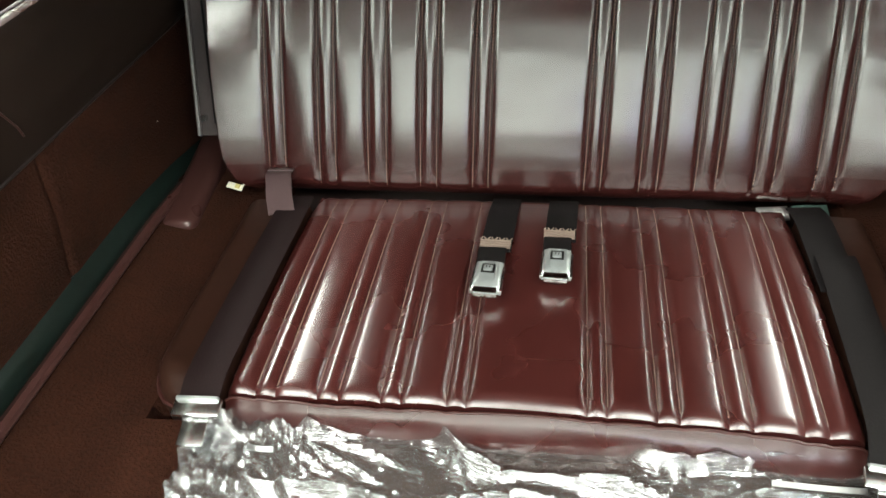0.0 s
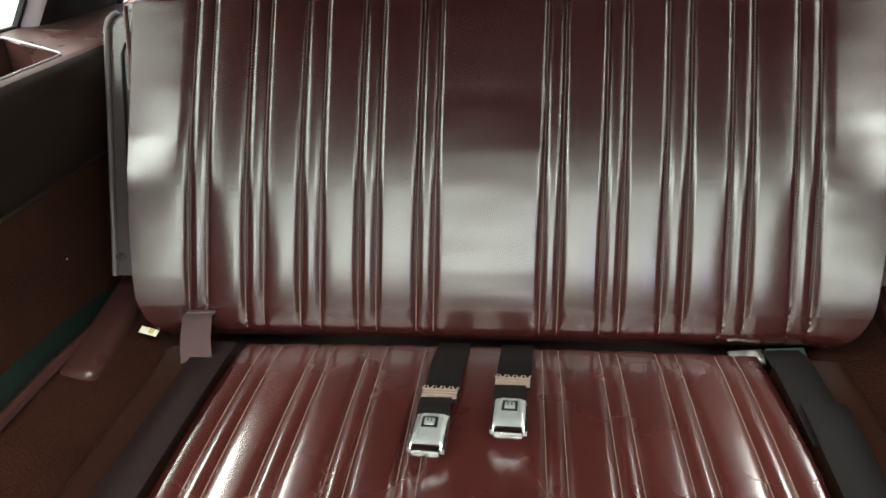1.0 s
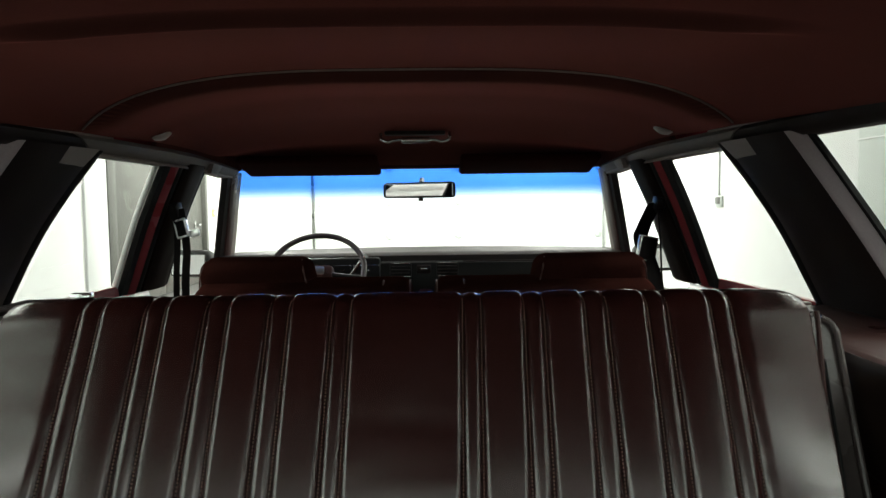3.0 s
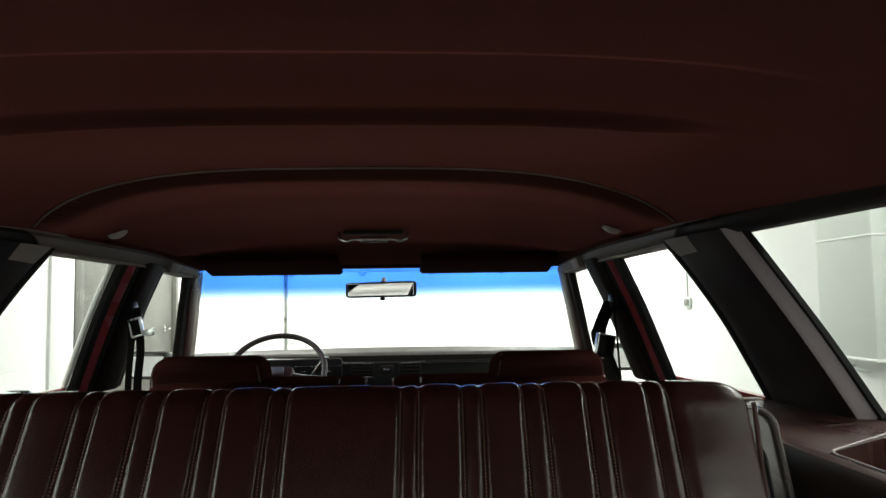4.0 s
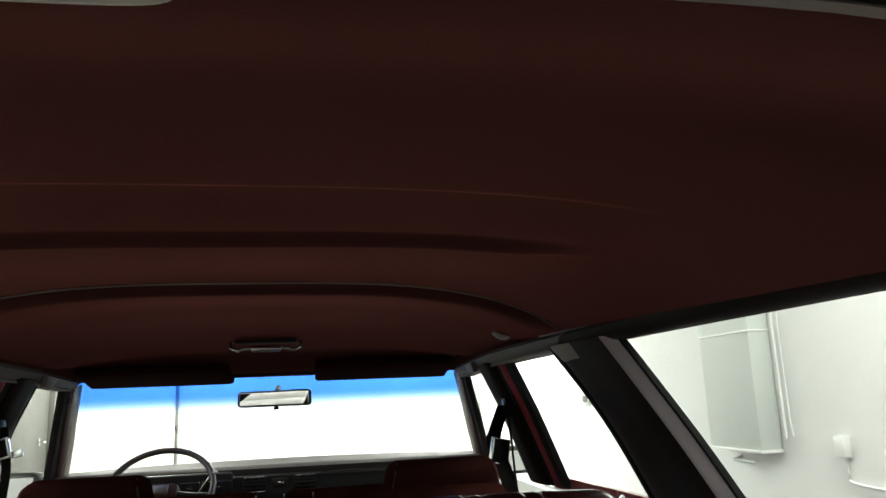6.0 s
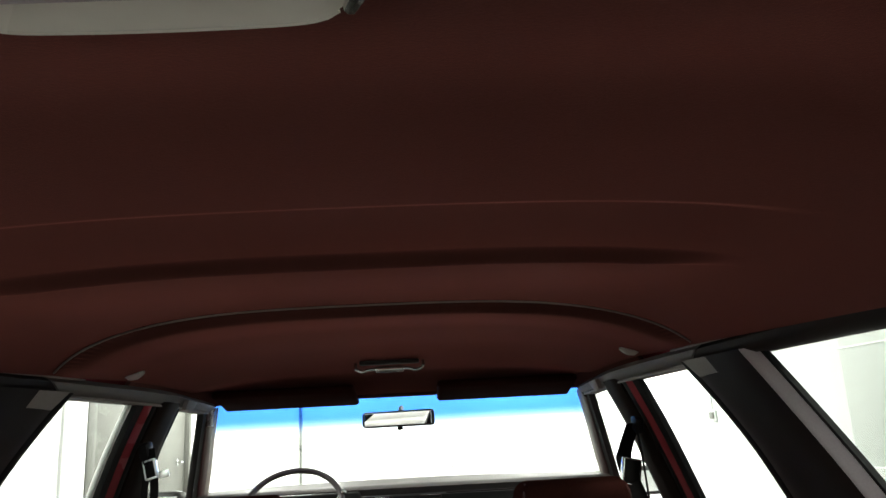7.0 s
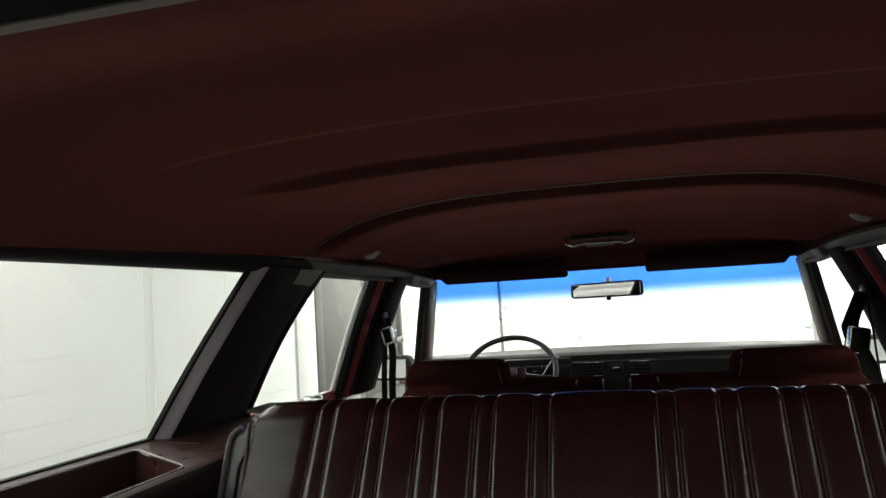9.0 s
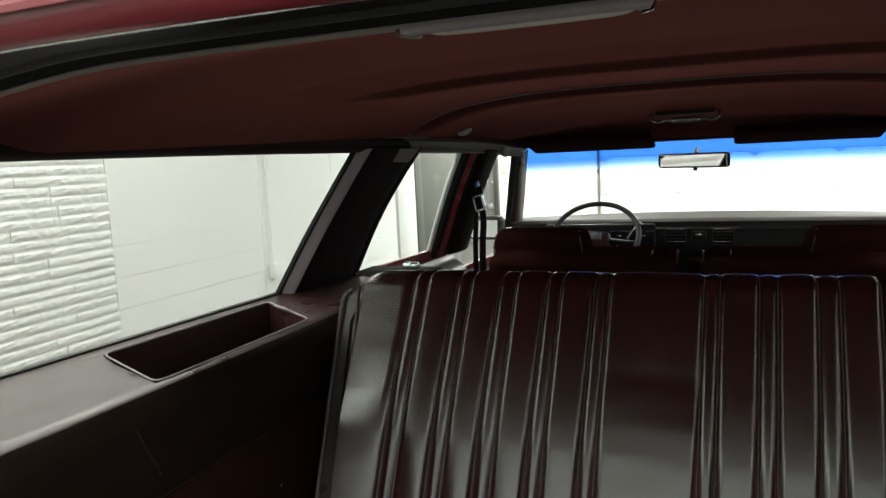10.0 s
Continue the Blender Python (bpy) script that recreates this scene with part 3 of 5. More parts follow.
for s, nm in SIDES:
    # quarter window rail, front rail
    rail = thing("roof_rail", (s * 0.66, 0.5, 1.33), "dark plastic trim rail along the roof edge", "trim", "roof rails", "structure")
    part("rail_rear", side_strip(s, [(-0.56, 1.312), (0.1, 1.314), (0.78, 1.31)], [(-0.56, 1.345), (0.1, 1.347), (0.8, 1.343)], 0.012, 0.03, 0.01, 16, 4), DARKPLASTIC, rail)
    part("rail_seam", rod([on_side(s, y, 1.344, 0.02) for y in span(-0.56, 0.75, 20)], 0.0022, 6), LIGHTTRIM, rail)
    # Front rail and its lower edge are coloured as if catching light.
    part("rail_front", side_strip(s, [(0.70, 1.309), (1.1, 1.302), (1.36, 1.293), (1.50, 1.286)], [(0.62, 1.345), (1.1, 1.34), (1.36, 1.326), (1.53, 1.314)], 0.014, 0.03, 0.012, 20, 4), RAILTRIM, rail, "front rail, grey-brown for the light it catches")
    part("rail_lit_edge", rod([on_side(s, y, z + 0.002, 0.022) for y, z in ((0.72, 1.309), (0.9, 1.306), (1.1, 1.302), (1.25, 1.298), (1.36, 1.293), (1.50, 1.286))], 0.0035, 6), LIGHTTRIM, rail, "lower edge of the rail, painted light grey as lit")
    part("upper_filler", side_strip(s, [(0.95, 1.332), (1.25, 1.326), (1.40, 1.316), (1.56, 1.306)], [(0.95, 1.388), (1.25, 1.38), (1.40, 1.372), (1.58, 1.352)], 0.014, 0.012, 0.0, 16, 4), CLOTH, rail, "maroon cloth filler above the rail")
    part("outer_rail", side_strip(s, [(-0.62, 1.318), (0.6, 1.318), (1.3, 1.302), (1.62, 1.29)], [(-0.62, 1.40), (0.6, 1.40), (1.3, 1.375), (1.66, 1.33)], -0.03, 0.02, 0, 20, 3), PAINT, rail, "dark red painted outer roof rail")

    # C pillar
    cp = thing("rear_pillar", (s * 0.72, 0.55, 1.0), "dark plastic pillar trim with grey edge strip beside the quarter window", "pillar trim", "rear pillar trims", "structure")
    q0 = [(0.452, 1.32), (0.425, 1.25), (0.383, 1.13), (0.352, 1.01)]
    q1 = [(y + 0.009, z) for y, z in q0]
    q2 = [(y + 0.038, z) for y, z in q0]
    f1 = [(0.735, 1.318), (0.69, 1.22), (0.668, 1.13), (0.668, 0.99)]
    f0 = [(y - 0.03, z) for y, z in f1]
    part("window_seal", side_strip(s, q0, q1, 0.008, 0.010), RUBBER, cp, "black rubber window seal")
    part("edge_strip", side_strip(s, q1, [(y - 0.004, z) for y, z in q2], 0.003, 0.006, 0.003, slant=0.024), GREYTRIM, cp, "light grey painted edge strip")
    part("trim", side_strip(s, q2, f0, 0.024, 0.05, 0.010, 18, 10), DARKPLASTIC, cp)
    part("door_seal", side_strip(s, f0, f1, 0.02, 0.04, 0.006), RUBBER, cp, "black rubber door seal")
    part("cap", side_strip(s, [(0.60, 1.318), (0.59, 1.288)], [(0.70, 1.318), (0.672, 1.285)], 0.034, 0.012, 0.004, 4, 4), LIGHTTRIM, cp, "grey upper end cap")

    # B pillar with the door frames on it
    bp = thing("centre_pillar", (s * 0.7, 1.25, 0.95), "dark maroon centre pillar with painted door frame edges", "pillar trim", "centre pillars", "structure")
    e0 = [(1.052, 1.312), (1.075, 1.22), (1.11, 1.13), (1.19, 0.97)]

    def off(d, e=e0):
        return [(y + d * (1 + 0.25 * (1.3 - z)), z) for y, z in e]
    # Left side only: the outside mirrored in the chrome is painted near-white.
    if s < 0:
        part("bright_strip", rod([on_side(s, p.y, p.z, -0.015) for p in smooth_line([(0, *q) for q in off(0.004)], 14)], 0.0075, 10), GLINTWHITE, bp, "metal window strip, its reflection painted white")
    part("frame_seal", side_strip(s, off(0.006 if s < 0 else -0.002), off(0.038), 0.008, 0.015), RUBBER, bp)
    part("painted_frame", side_strip(s, off(0.038), off(0.066), 0.004, 0.02, 0.003, slant=0.012), PAINT, bp, "dark red painted door frame")
    part("frame_seal", side_strip(s, off(0.066), off(0.094), 0.014, 0.02, 0.004), RUBBER, bp)
    g1 = [(1.29, 1.308), (1.325, 1.2), (1.37, 1.12), (1.47, 0.97)]
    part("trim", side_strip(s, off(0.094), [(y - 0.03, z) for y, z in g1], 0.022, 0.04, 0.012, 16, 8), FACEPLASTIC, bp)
    part("frame_seal", side_strip(s, [(y - 0.03, z) for y, z in g1], g1, 0.016, 0.02, 0.004), RUBBER, bp)
    part("cap", side_strip(s, [(1.265, 1.318), (1.28, 1.293)], [(1.335, 1.312), (1.33, 1.285)], 0.04, 0.012, 0.003, 4, 4), LIGHTTRIM, bp, "grey upper cap")

    # A pillar
    ap = thing("front_pillar", (s * 0.65, 1.8, 1.0), "maroon front pillar trim and door frame", "pillar trim", "front pillars", "structure")
    a0 = [(1.49, 1.30), (1.6, 1.215), (1.72, 1.12), (1.86, 1.0)]
    a1 = [(1.515, 1.30), (1.63, 1.215), (1.755, 1.12), (1.90, 1.0)]
    a2 = [(1.575, 1.305), (1.69, 1.215), (1.815, 1.12), (1.955, 1.0)]
    a3 = [(1.62, 1.305), (1.745, 1.215), (1.875, 1.12), (2.02, 1.0)]
    part("frame_seal", side_strip(s, a0, a1, 0.008, 0.02), RUBBER, ap)
    part("painted_frame", side_strip(s, a1, a2, 0.012, 0.02, 0.004), PLASTIC, ap)
    part("trim", side_strip(s, a2, a3, 0.0, 0.03, 0.006), LIGHTTRIM, ap, "grey inner trim")

    # glass
    def pane(name, ea, eb, label):
        ea2 = smooth_line([(0, *p) for p in ea], 12)
        eb2 = smooth_line([(0, *p) for p in eb], 12)

        def fn(u, v):
            i = int(round(v * 12))
            p = ea2[i].lerp(eb2[i], u)
            return on_side(s, p.y, p.z, -0.006)
        w = part(name, grid(fn, span(0, 1, 6), span(0, 1, 12), thick=0.004), SIDEGLASS)
        tagged(w, label, "window", kind="structure")
        w.visible_shadow = False
        return w
    pane("window_1", [(-0.62, 1.33), (-0.62, 1.17), (-0.62, 0.99)], [(0.47, 1.33), (0.41, 1.17), (0.36, 0.99)], "large clear rear quarter window glass")
    pane("window_2", [(0.78, 1.32), (0.73, 1.15), (0.73, 0.97)], [(1.06, 1.32), (1.1, 1.15), (1.2, 0.97)], "clear rear door window glass")
    pane("window_3", [(1.29, 1.31), (1.37, 1.15), (1.54, 0.90)], [(1.50, 1.31), (1.68, 1.15), (1.96, 0.90)], "clear front door window glass")

    # lower side: trimmed doors inside, painted skin outside
    door_panel = thing("door_panel", (s * 0.78, 1.2, 0.4), "maroon vinyl and velour door trim below the windows", "door trim", "door trims", "structure")
    for y0, y1, low in ((0.72, 1.30, 0.0), (1.31, 2.0, 0.075)):
        part("upper_trim", grid(lambda u, v: (s * (lerp(side_x(u, 0.99) - 0.012, side_x(u, 0.99) - 0.06, ease(v * 2.2)) if v < 0.5 else side_x(u, 0.99) - 0.06), u, 0.965 - low - 0.11 * v - (0 if v > 0.02 else -0.004)), span(y0, y1, 8), span(0, 1, 10), thick=0.01), PLASTIC, door_panel)
        part("lower_trim", box((0.05, y1 - y0 - 0.01, 0.5 - low), (s * (side_x((y0 + y1) / 2, 0.99) - 0.04), (y0 + y1) / 2, 0.605 - low / 2), 0.02), VELOUR, door_panel, "maroon velour lower trim")
        part("armrest", box((0.08, (y1 - y0) * 0.6, 0.06), (s * (side_x(y0, 0.99) - 0.09), (y0 + y1) / 2, 0.78), 0.025), VELOUR, door_panel)
        part("lock_knob", rod([on_side(s, y0 + 0.06, 0.955 - low, 0.03), on_side(s, y0 + 0.06, 1.0 - low, 0.035)], [0.005, 0.007], 8), CHROME, door_panel)
    sk = part("wall_" + ("left" if s < 0 else "right"), grid(lambda u, v: (s * (lerp(side_x(u, 1.0) + 0.02, 0.95, ease(v * 2.5)) - 0.12 * ease((v - 0.6) / 0.5)), u, 1.0 - v - 0.095 * ease((u - 1.2) / 0.25) * (1 - v)), span(-0.75, 2.3, 48), span(0, 1, 16), thick=0.01), PAINT)
    tagged(sk, "dark red painted car body side", "car body", kind="structure")

# front header
fh = part("front_header", box((1.19, 0.035, 0.04), (0, 1.60, 1.331), 0.01), CLOTH)
tagged(fh, "dark maroon front roof header above the windshield", "header", kind="structure")

# windshield
wsb, wst = (0.765, 2.03, 1.0), (0.605, 1.625, 1.31)


def ws(u, v):
    k = 1 - u * u
    return (u * lerp(wsb[0], wst[0], v), lerp(wsb[1], wst[1], v) + k * lerp(0.16, 0.10, v), lerp(wsb[2], wst[2], v) + 0.03 * k * v)


w4 = part("window_4", grid(ws, span(-1, 1, 30), span(0, 1, 16), thick=0.005), SHADEGLASS)
tagged(w4, "curved windshield with a blue shade band along the top", "windshield", kind="structure")
w4.visible_shadow = False


# ---- rear-facing third seat ----
OX = 0.0015                                   # the seat's middle
STITCH = [0.0719, 0.0956, 0.1514, 0.1766, 0.230, 0.2586, 0.3108, 0.3368, 0.3925, 0.4194]
BACK_LINES = sorted([-a for a in STITCH] + STITCH)
CUSH_STITCH = [0.066, 0.0875, 0.140, 0.163, 0.2125, 0.2375, 0.2875, 0.312]
CUSH_LINES = sorted([-a for a in CUSH_STITCH] + CUSH_STITCH)
BACK_W, BACK_H = 0.513, 0.506
BACK_FOOT = Vector((0, -0.006, 0.642))
BACK_UP = Vector((0, 0.173, 0.438)).normalized()
BACK_OUT = Vector((0, -BACK_UP.z, BACK_UP.y))


def pleat(x, lines, edge, wide=0.0072, narrow=0.0070, roll=0.0090, crown=0.0021):
    """How far the padding swells between two seams: rolled shoulders and a nearly flat middle."""
    ls = [-edge] + lines + [edge]
    for a, b in zip(ls, ls[1:]):
        if a <= x <= b:
            t = (x - a) / (b - a)
            slim = b - a < 0.035
            e = min(x - a if a > -edge else 1.0, b - x if b < edge else 1.0)
            f = math.sin(0.5 * math.pi * min(1.0, e / (0.5 * (b - a) if slim else roll)))
            return (narrow if slim else wide) * f ** 0.9 + (0 if slim else crown * (0.3 if b - a > 0.08 and (a <= -edge or b >= edge) else 1.0) * (1 - (2 * t - 1) ** 2))
    return 0.0


def back_half_width(h):
    lo, hi = 0.072, 0.042
    w = BACK_W
    if h < lo:
        w -= lo - math.sqrt(max(0, lo * lo - (lo - h) ** 2))
    if h > BACK_H - hi:
        w -= hi - math.sqrt(max(0, hi * hi - (h - BACK_H + hi) ** 2))
    return w


def back_x(x, h):
    """Where a line of the cover lies across the seat: the seams draw together upwards, the bolsters widen."""
    k = 1 - 0.0505 * (h - 0.02)
    a = abs(x)
    if a > STITCH[-1]:
        f = (a - STITCH[-1]) / (BACK_W - STITCH[-1])
        a = lerp(STITCH[-1] * k, BACK_W - 0.019 + 0.068 * h, f)
    else:
        a *= k
    return math.copysign(a, x) - 0.0045 + 0.0248 * (h - 0.02)


def back_surface(x, h):
    """Front of the backrest: x across, h up along it."""
    w = back_half_width(h)
    e = min((w - abs(x)) * 3.0, h * 1.35, BACK_H - h)
    r = 0.036
    fall = 1 - math.sqrt(max(0.0, 1 - (1 - min(1, max(0, e) / r)) ** 2))
    d = 0.005 * (1 - (2 * h / BACK_H - 1) ** 2) - 0.042 * fall
    d -= 0.10 * max(0.0, h - 0.22) ** 2 / (max(0.0, h - 0.22) + 0.02)
    d -= 0.6 * max(0.0, 0.12 - h) ** 2
    d += (0.17 - 0.37 * ease((h - 0.10) / 0.38)) * max(0.0, abs(x) - 0.424)
    p = pleat(x, BACK_LINES, BACK_W)
    d += p * (1 - 0.5 * (1 - ease(h / 0.06))) * (1 - ease((0.012 - (w - abs(x))) / 0.012))
    if abs(x) < 0.07 or abs(x) > 0.42:
        d += 0.0011 * noise.noise(Vector((x * 6, h * 40, 3.1))) + 0.0014 * noise.noise(Vector((x * 5, h * 16, 8.2)))
    d += 0.0004 * noise.noise(Vector((x * 24, h * 15, 5.5)))
    up = 0.0022 * (p / 0.0085) * ease((h - BACK_H + 0.03) / 0.03)
    q = BACK_FOOT + BACK_UP * (h + up) + BACK_OUT * d
    return Vector((back_x(x, h), q.y, q.z))


def dense(lines, edge, far=0.006):
    """Values across a pleated pad, closer together near each seam."""
    out = [-edge, edge]
    for q in lines:
        out += [q + k for k in (0, -0.0012, 0.0012, -0.003, 0.003, -0.0055, 0.0055, -0.009, 0.009)]
    out += span(-edge, edge, int(2 * edge / far))
    out = sorted(out)
    keep = [out[0]]
    for q in out[1:]:
        if q - keep[-1] > 0.0009:
            keep.append(q)
    return keep


def backrest_mesh():
    xs = dense(BACK_LINES, BACK_W)
    hs = sorted(set(span(0, 0.05, 12) + span(0.05, BACK_H - 0.05, 34) + span(BACK_H - 0.05, BACK_H, 14)))

    def fn(u, v):
        return back_surface(u * back_half_width(v) / BACK_W, v)
    bm = grid(fn, xs, hs)
    rim = [e for e in bm.edges if e.is_boundary]
    ret = bmesh.ops.extrude_edge_only(bm, edges=rim)
    vs = [g for g in ret["geom"] if isinstance(g, bmesh.types.BMVert)]
    bmesh.ops.translate(bm, verts=vs, vec=-BACK_OUT * 0.045)
    bmesh.ops.contextual_create(bm, geom=[e for e in bm.edges if e.is_boundary])
    return bm


def stitches(points, n, wide=0.0015, long=0.0034, lift=0.0006):
    """A dashed seam of thread."""
    bm = bmesh.new()
    ps = sample(points, n)
    for a, b in zip(ps, ps[1:]):
        d = (b - a)
        mid = (a + b) / 2
        d.normalize()
        s = Vector((1, 0, 0))
        w = s.cross(d).normalized()
        c = [bm.verts.new(mid + d * long * i * 0.5 + s * wide * j * 0.5 + w * lift * k) for i in (-1, 1) for j in (-1, 1) for k in (-1, 1)]
        for f in ((0, 1, 3, 2), (4, 6, 7, 5), (0, 4, 5, 1), (2, 3, 7, 6), (0, 2, 6, 4), (1, 5, 7, 3)):
            bm.faces.new([c[i] for i in f])
    return bm


seat = thing("third_row_seat", (0, -0.2, 0.58), "maroon pleated vinyl rear-facing bench seat with stitched ribs", "car seat")
backrest = part("backrest", backrest_mesh(), VINYL, seat)
for q in BACK_LINES:
    part("seam", stitches([back_surface(q, h) + BACK_OUT * 0.0009 for h in span(0.018, BACK_H - 0.012, 60)], 110, 0.0011, 0.0025, 0.0005), THREAD, backrest, "pale dashed thread seam")


def outline(inset, drop):
    pts = []
    hs = span(0.0, BACK_H, 60)
    for h in hs:
        pts.append((back_half_width(h) - inset, h))
    full = pts + [(-a, h) for a, h in reversed(pts)]
    out = []
    for a, h in full:
        q = BACK_FOOT + BACK_UP * h + BACK_OUT * drop
        out.append(Vector((back_x(a, h), q.y, q.z)))
    return out


_welt = outline(-0.0030, -0.044)
for _side in (_welt[6:57], _welt[-57:-6]):
    part("piping", rod(_side, 0.0034, 8), PIPING, backrest, "maroon welt piping round the edge")


# cushion
CY0, CY1, CW = -0.409, -0.012, 0.347
CX = 0.005


def cush_surface(x, y):
    f = (y - CY0) / (CY1 - CY0)
    e = min(CW - abs(x), CY1 - y)
    r = 0.011
    fall = 1 - math.sqrt(max(0.0, 1 - (1 - min(1, max(0, e) / r)) ** 2))
    lip = 1 - math.sqrt(max(0.0, 1 - (1 - min(1, max(0, y - CY0) / 0.008)) ** 2))
    z = 0.6525 + 0.006 * math.sin(math.pi * min(1, f * 1.05)) - 0.004 * (x / CW) ** 2 - 0.009 * fall - 0.004 * lip
    z += 0.004 * math.exp(-(x / 0.16) ** 2) * (1 - f) - 0.005 * ease((f - 0.85) / 0.15)
    p = pleat(x, CUSH_LINES, CW, 0.0056, 0.0060, 0.011, 0.0020)
    z += p * (0.45 + 0.55 * ease((y - CY0 - 0.001) / 0.016)) * (1 - 0.72 * ease((f - 0.45) / 0.5))
    z += 0.0006 * noise.noise(Vector((x * 8, y * 10, 2.4)))
    return Vector((x + CX, y, z))


def cushion_mesh():
    bm = grid(lambda u, v: cush_surface(u, v), dense(CUSH_LINES, CW), sorted(set(span(CY0, CY0 + 0.05, 12) + span(CY0 + 0.05, CY1 - 0.025, 30) + span(CY1 - 0.025, CY1, 6))))
    rim = [e for e in bm.edges if e.is_boundary]
    ret = bmesh.ops.extrude_edge_only(bm, edges=rim)
    vs = [g for g in ret["geom"] if isinstance(g, bmesh.types.BMVert)]
    for v in vs:
        v.co.z = 0.56
    bmesh.ops.contextual_create(bm, geom=[e for e in bm.edges if e.is_boundary])
    return bm


cushion = part("cushion", cushion_mesh(), CUSHVINYL, seat)
for q in CUSH_LINES:
    part("seam", stitches([cush_surface(q, y) + Vector((0, 0, 0.0005)) for y in span(CY0 + 0.012, CY1 - 0.008, 40)], 130, 0.0008, 0.0016, 0.0003), THREAD, cushion, "pale dashed thread seam")


def front_band(u, v):
    """The padded front face of the cushion."""
    x = u * CW * 1.002
    top = cush_surface(max(-CW, min(CW, x)) * 0.999, CY0)[2] - 0.002
    wav = 0.004 * noise.noise(Vector((x * 7, v * 3, 4.4)))
    return (x + CX, CY0 - 0.003 - 0.020 * math.sin(math.pi * (0.04 + 0.78 * v ** 0.8)) + wav, top - 0.088 * v + 0.5 * wav)


band = part("front_face", grid(front_band, span(-1, 1, 80), span(0, 1, 14), thick=0.004), CUSHVINYL, cushion, "smooth padded vinyl front face")
part("welt", rod([Vector(front_band(u, 0)) + Vector((0, -0.002, 0.001)) for u in span(-1, 1, 80)], 0.0017, 8), PIPING, cushion, "flat stitched front edge")

# outer flanks of the cushion
for s, nm in SIDES:
    x0, x1 = s * (CW + 0.006) + CX, s * 0.462

    def flank(u, v, x0=x0, x1=x1):
        y = lerp(CY0 - 0.006, -0.03, v)
        rc = 0.07
        xx1 = x1
        if y < CY0 + rc:
            k = (CY0 + rc - y) / (rc + 0.006)
            xx1 = x1 - (x1 - x0) * 0.55 * (1 - math.sqrt(max(0, 1 - k * k)))
        x = lerp(x0, xx1, u)
        e = min(1, (1 - abs(2 * u - 1)) / 0.5)
        ef = ease((v) / 0.1)
        z = 0.612 + 0.04 * math.sqrt(max(0, 1 - (1 - e) ** 2)) * (0.45 + 0.55 * ef) - 0.006 * u
        return (x, y, z + 0.0015 * noise.noise(Vector((x * 12, y * 9, 1))))
    bmf = grid(flank, span(0, 1, 20), span(0, 1, 30))
    rim = [e for e in bmf.edges if e.is_boundary]
    ret = bmesh.ops.extrude_edge_only(bmf, edges=rim)
    for v in [g for g in ret["geom"] if isinstance(g, bmesh.types.BMVert)]:
        v.co.z = 0.55
    fl = part("cushion_flank", bmf, FLANKVINYL, seat, "plain vinyl side bolster")
    part("piping", rod([Vector(flank(1, v)) + Vector((0, 0, 0.006)) for v in span(0, 1, 30)], 0.003, 6), PIPING, fl)

# hard panel behind the backrest
def panel_pt(x, h, back=0.07):
    q = BACK_FOOT + BACK_UP * h - BACK_OUT * back
    return Vector((x + OX, q.y, q.z))


PANEL_LOW, PANEL_TOP = 0.572, 0.567


def panel_half(h):
    w = lerp(PANEL_LOW, PANEL_TOP, h / 0.47)
    if h > 0.445:
        w -= 0.025 - math.sqrt(max(0, 0.025 ** 2 - (h - 0.445) ** 2))
    return w


bpanel = part("back_panel", grid(lambda u, v: panel_pt(u * panel_half(v), v), span(-1, 1, 40), sorted(set(span(0.08, 0.44, 10) + span(0.44, 0.47, 8))), thick=0.022), BACKPANEL, seat, "grey-maroon plastic load panel behind the backrest")
for s, nm in SIDES:
    part("edge_bead", rod([panel_pt(s * panel_half(h), h, 0.066) for h in sorted(set(span(0.08, 0.44, 10) + span(0.44, 0.469, 6)))], 0.0045, 8), BACKPANEL, bpanel, "rolled panel edge")
    # Black rod stands in for the shade in the panel's embossed groove.
    part("emboss_shade", rod([panel_pt(s * (panel_half(0) - 0.03), 0.10, 0.068), panel_pt(s * 0.546, 0.41, 0.068), panel_pt(s * 0.540, 0.425, 0.068), panel_pt(s * 0.51, 0.43, 0.068)], 0.0022, 6), BLACK, bpanel)
    part("screw", rod([panel_pt(s * 0.532, 0.437, 0.068), panel_pt(s * 0.532, 0.437, 0.066)], 0.0045, 10), DARKPLASTIC, bpanel)
    part("latch", box((0.022, 0.014, 0.008), panel_pt(s * 0.535, 0.472, 0.08), 0.004), BLACK, bpanel)
    part("lower_screw", rod([panel_pt(s * 0.560, 0.11, 0.068), panel_pt(s * 0.560, 0.11, 0.06)], 0.006, 8), STEEL, bpanel)

# hinge tags under the backrest
tag = thing("paper_tag", (-0.487, 0.0, 0.645), "yellow and white paper tag tucked under the seat back", "tag")
part("paper", box((0.028, 0.011, 0.002), (-0.488, 0.003, 0.648), 0.0008, pose(0, 0, 0, 25, 8, -10)), LABEL, tag)
part("print", box((0.008, 0.008, 0.0022), (-0.483, 0.002, 0.6493), 0.0006, pose(0, 0, 0, 25, 8, -10)), mat("yellow_print", (0.5, 0.43, 0.16), 0.6, bump=0), tag)
hin = thing("seat_hinge", (0.37, 0.0, 0.63), "bare zinc seat hinge bracket with bolt under the backrest", "hinge")
part("plate", box((0.045, 0.024, 0.005), (0.340, -0.002, 0.630), 0.002, pose(0, 0, 0, 22, -3, 4)), STEEL, hin)
part("bolt", rod([(0.343, -0.010, 0.633), (0.343, -0.014, 0.643)], 0.008, 12), STEEL, hin)
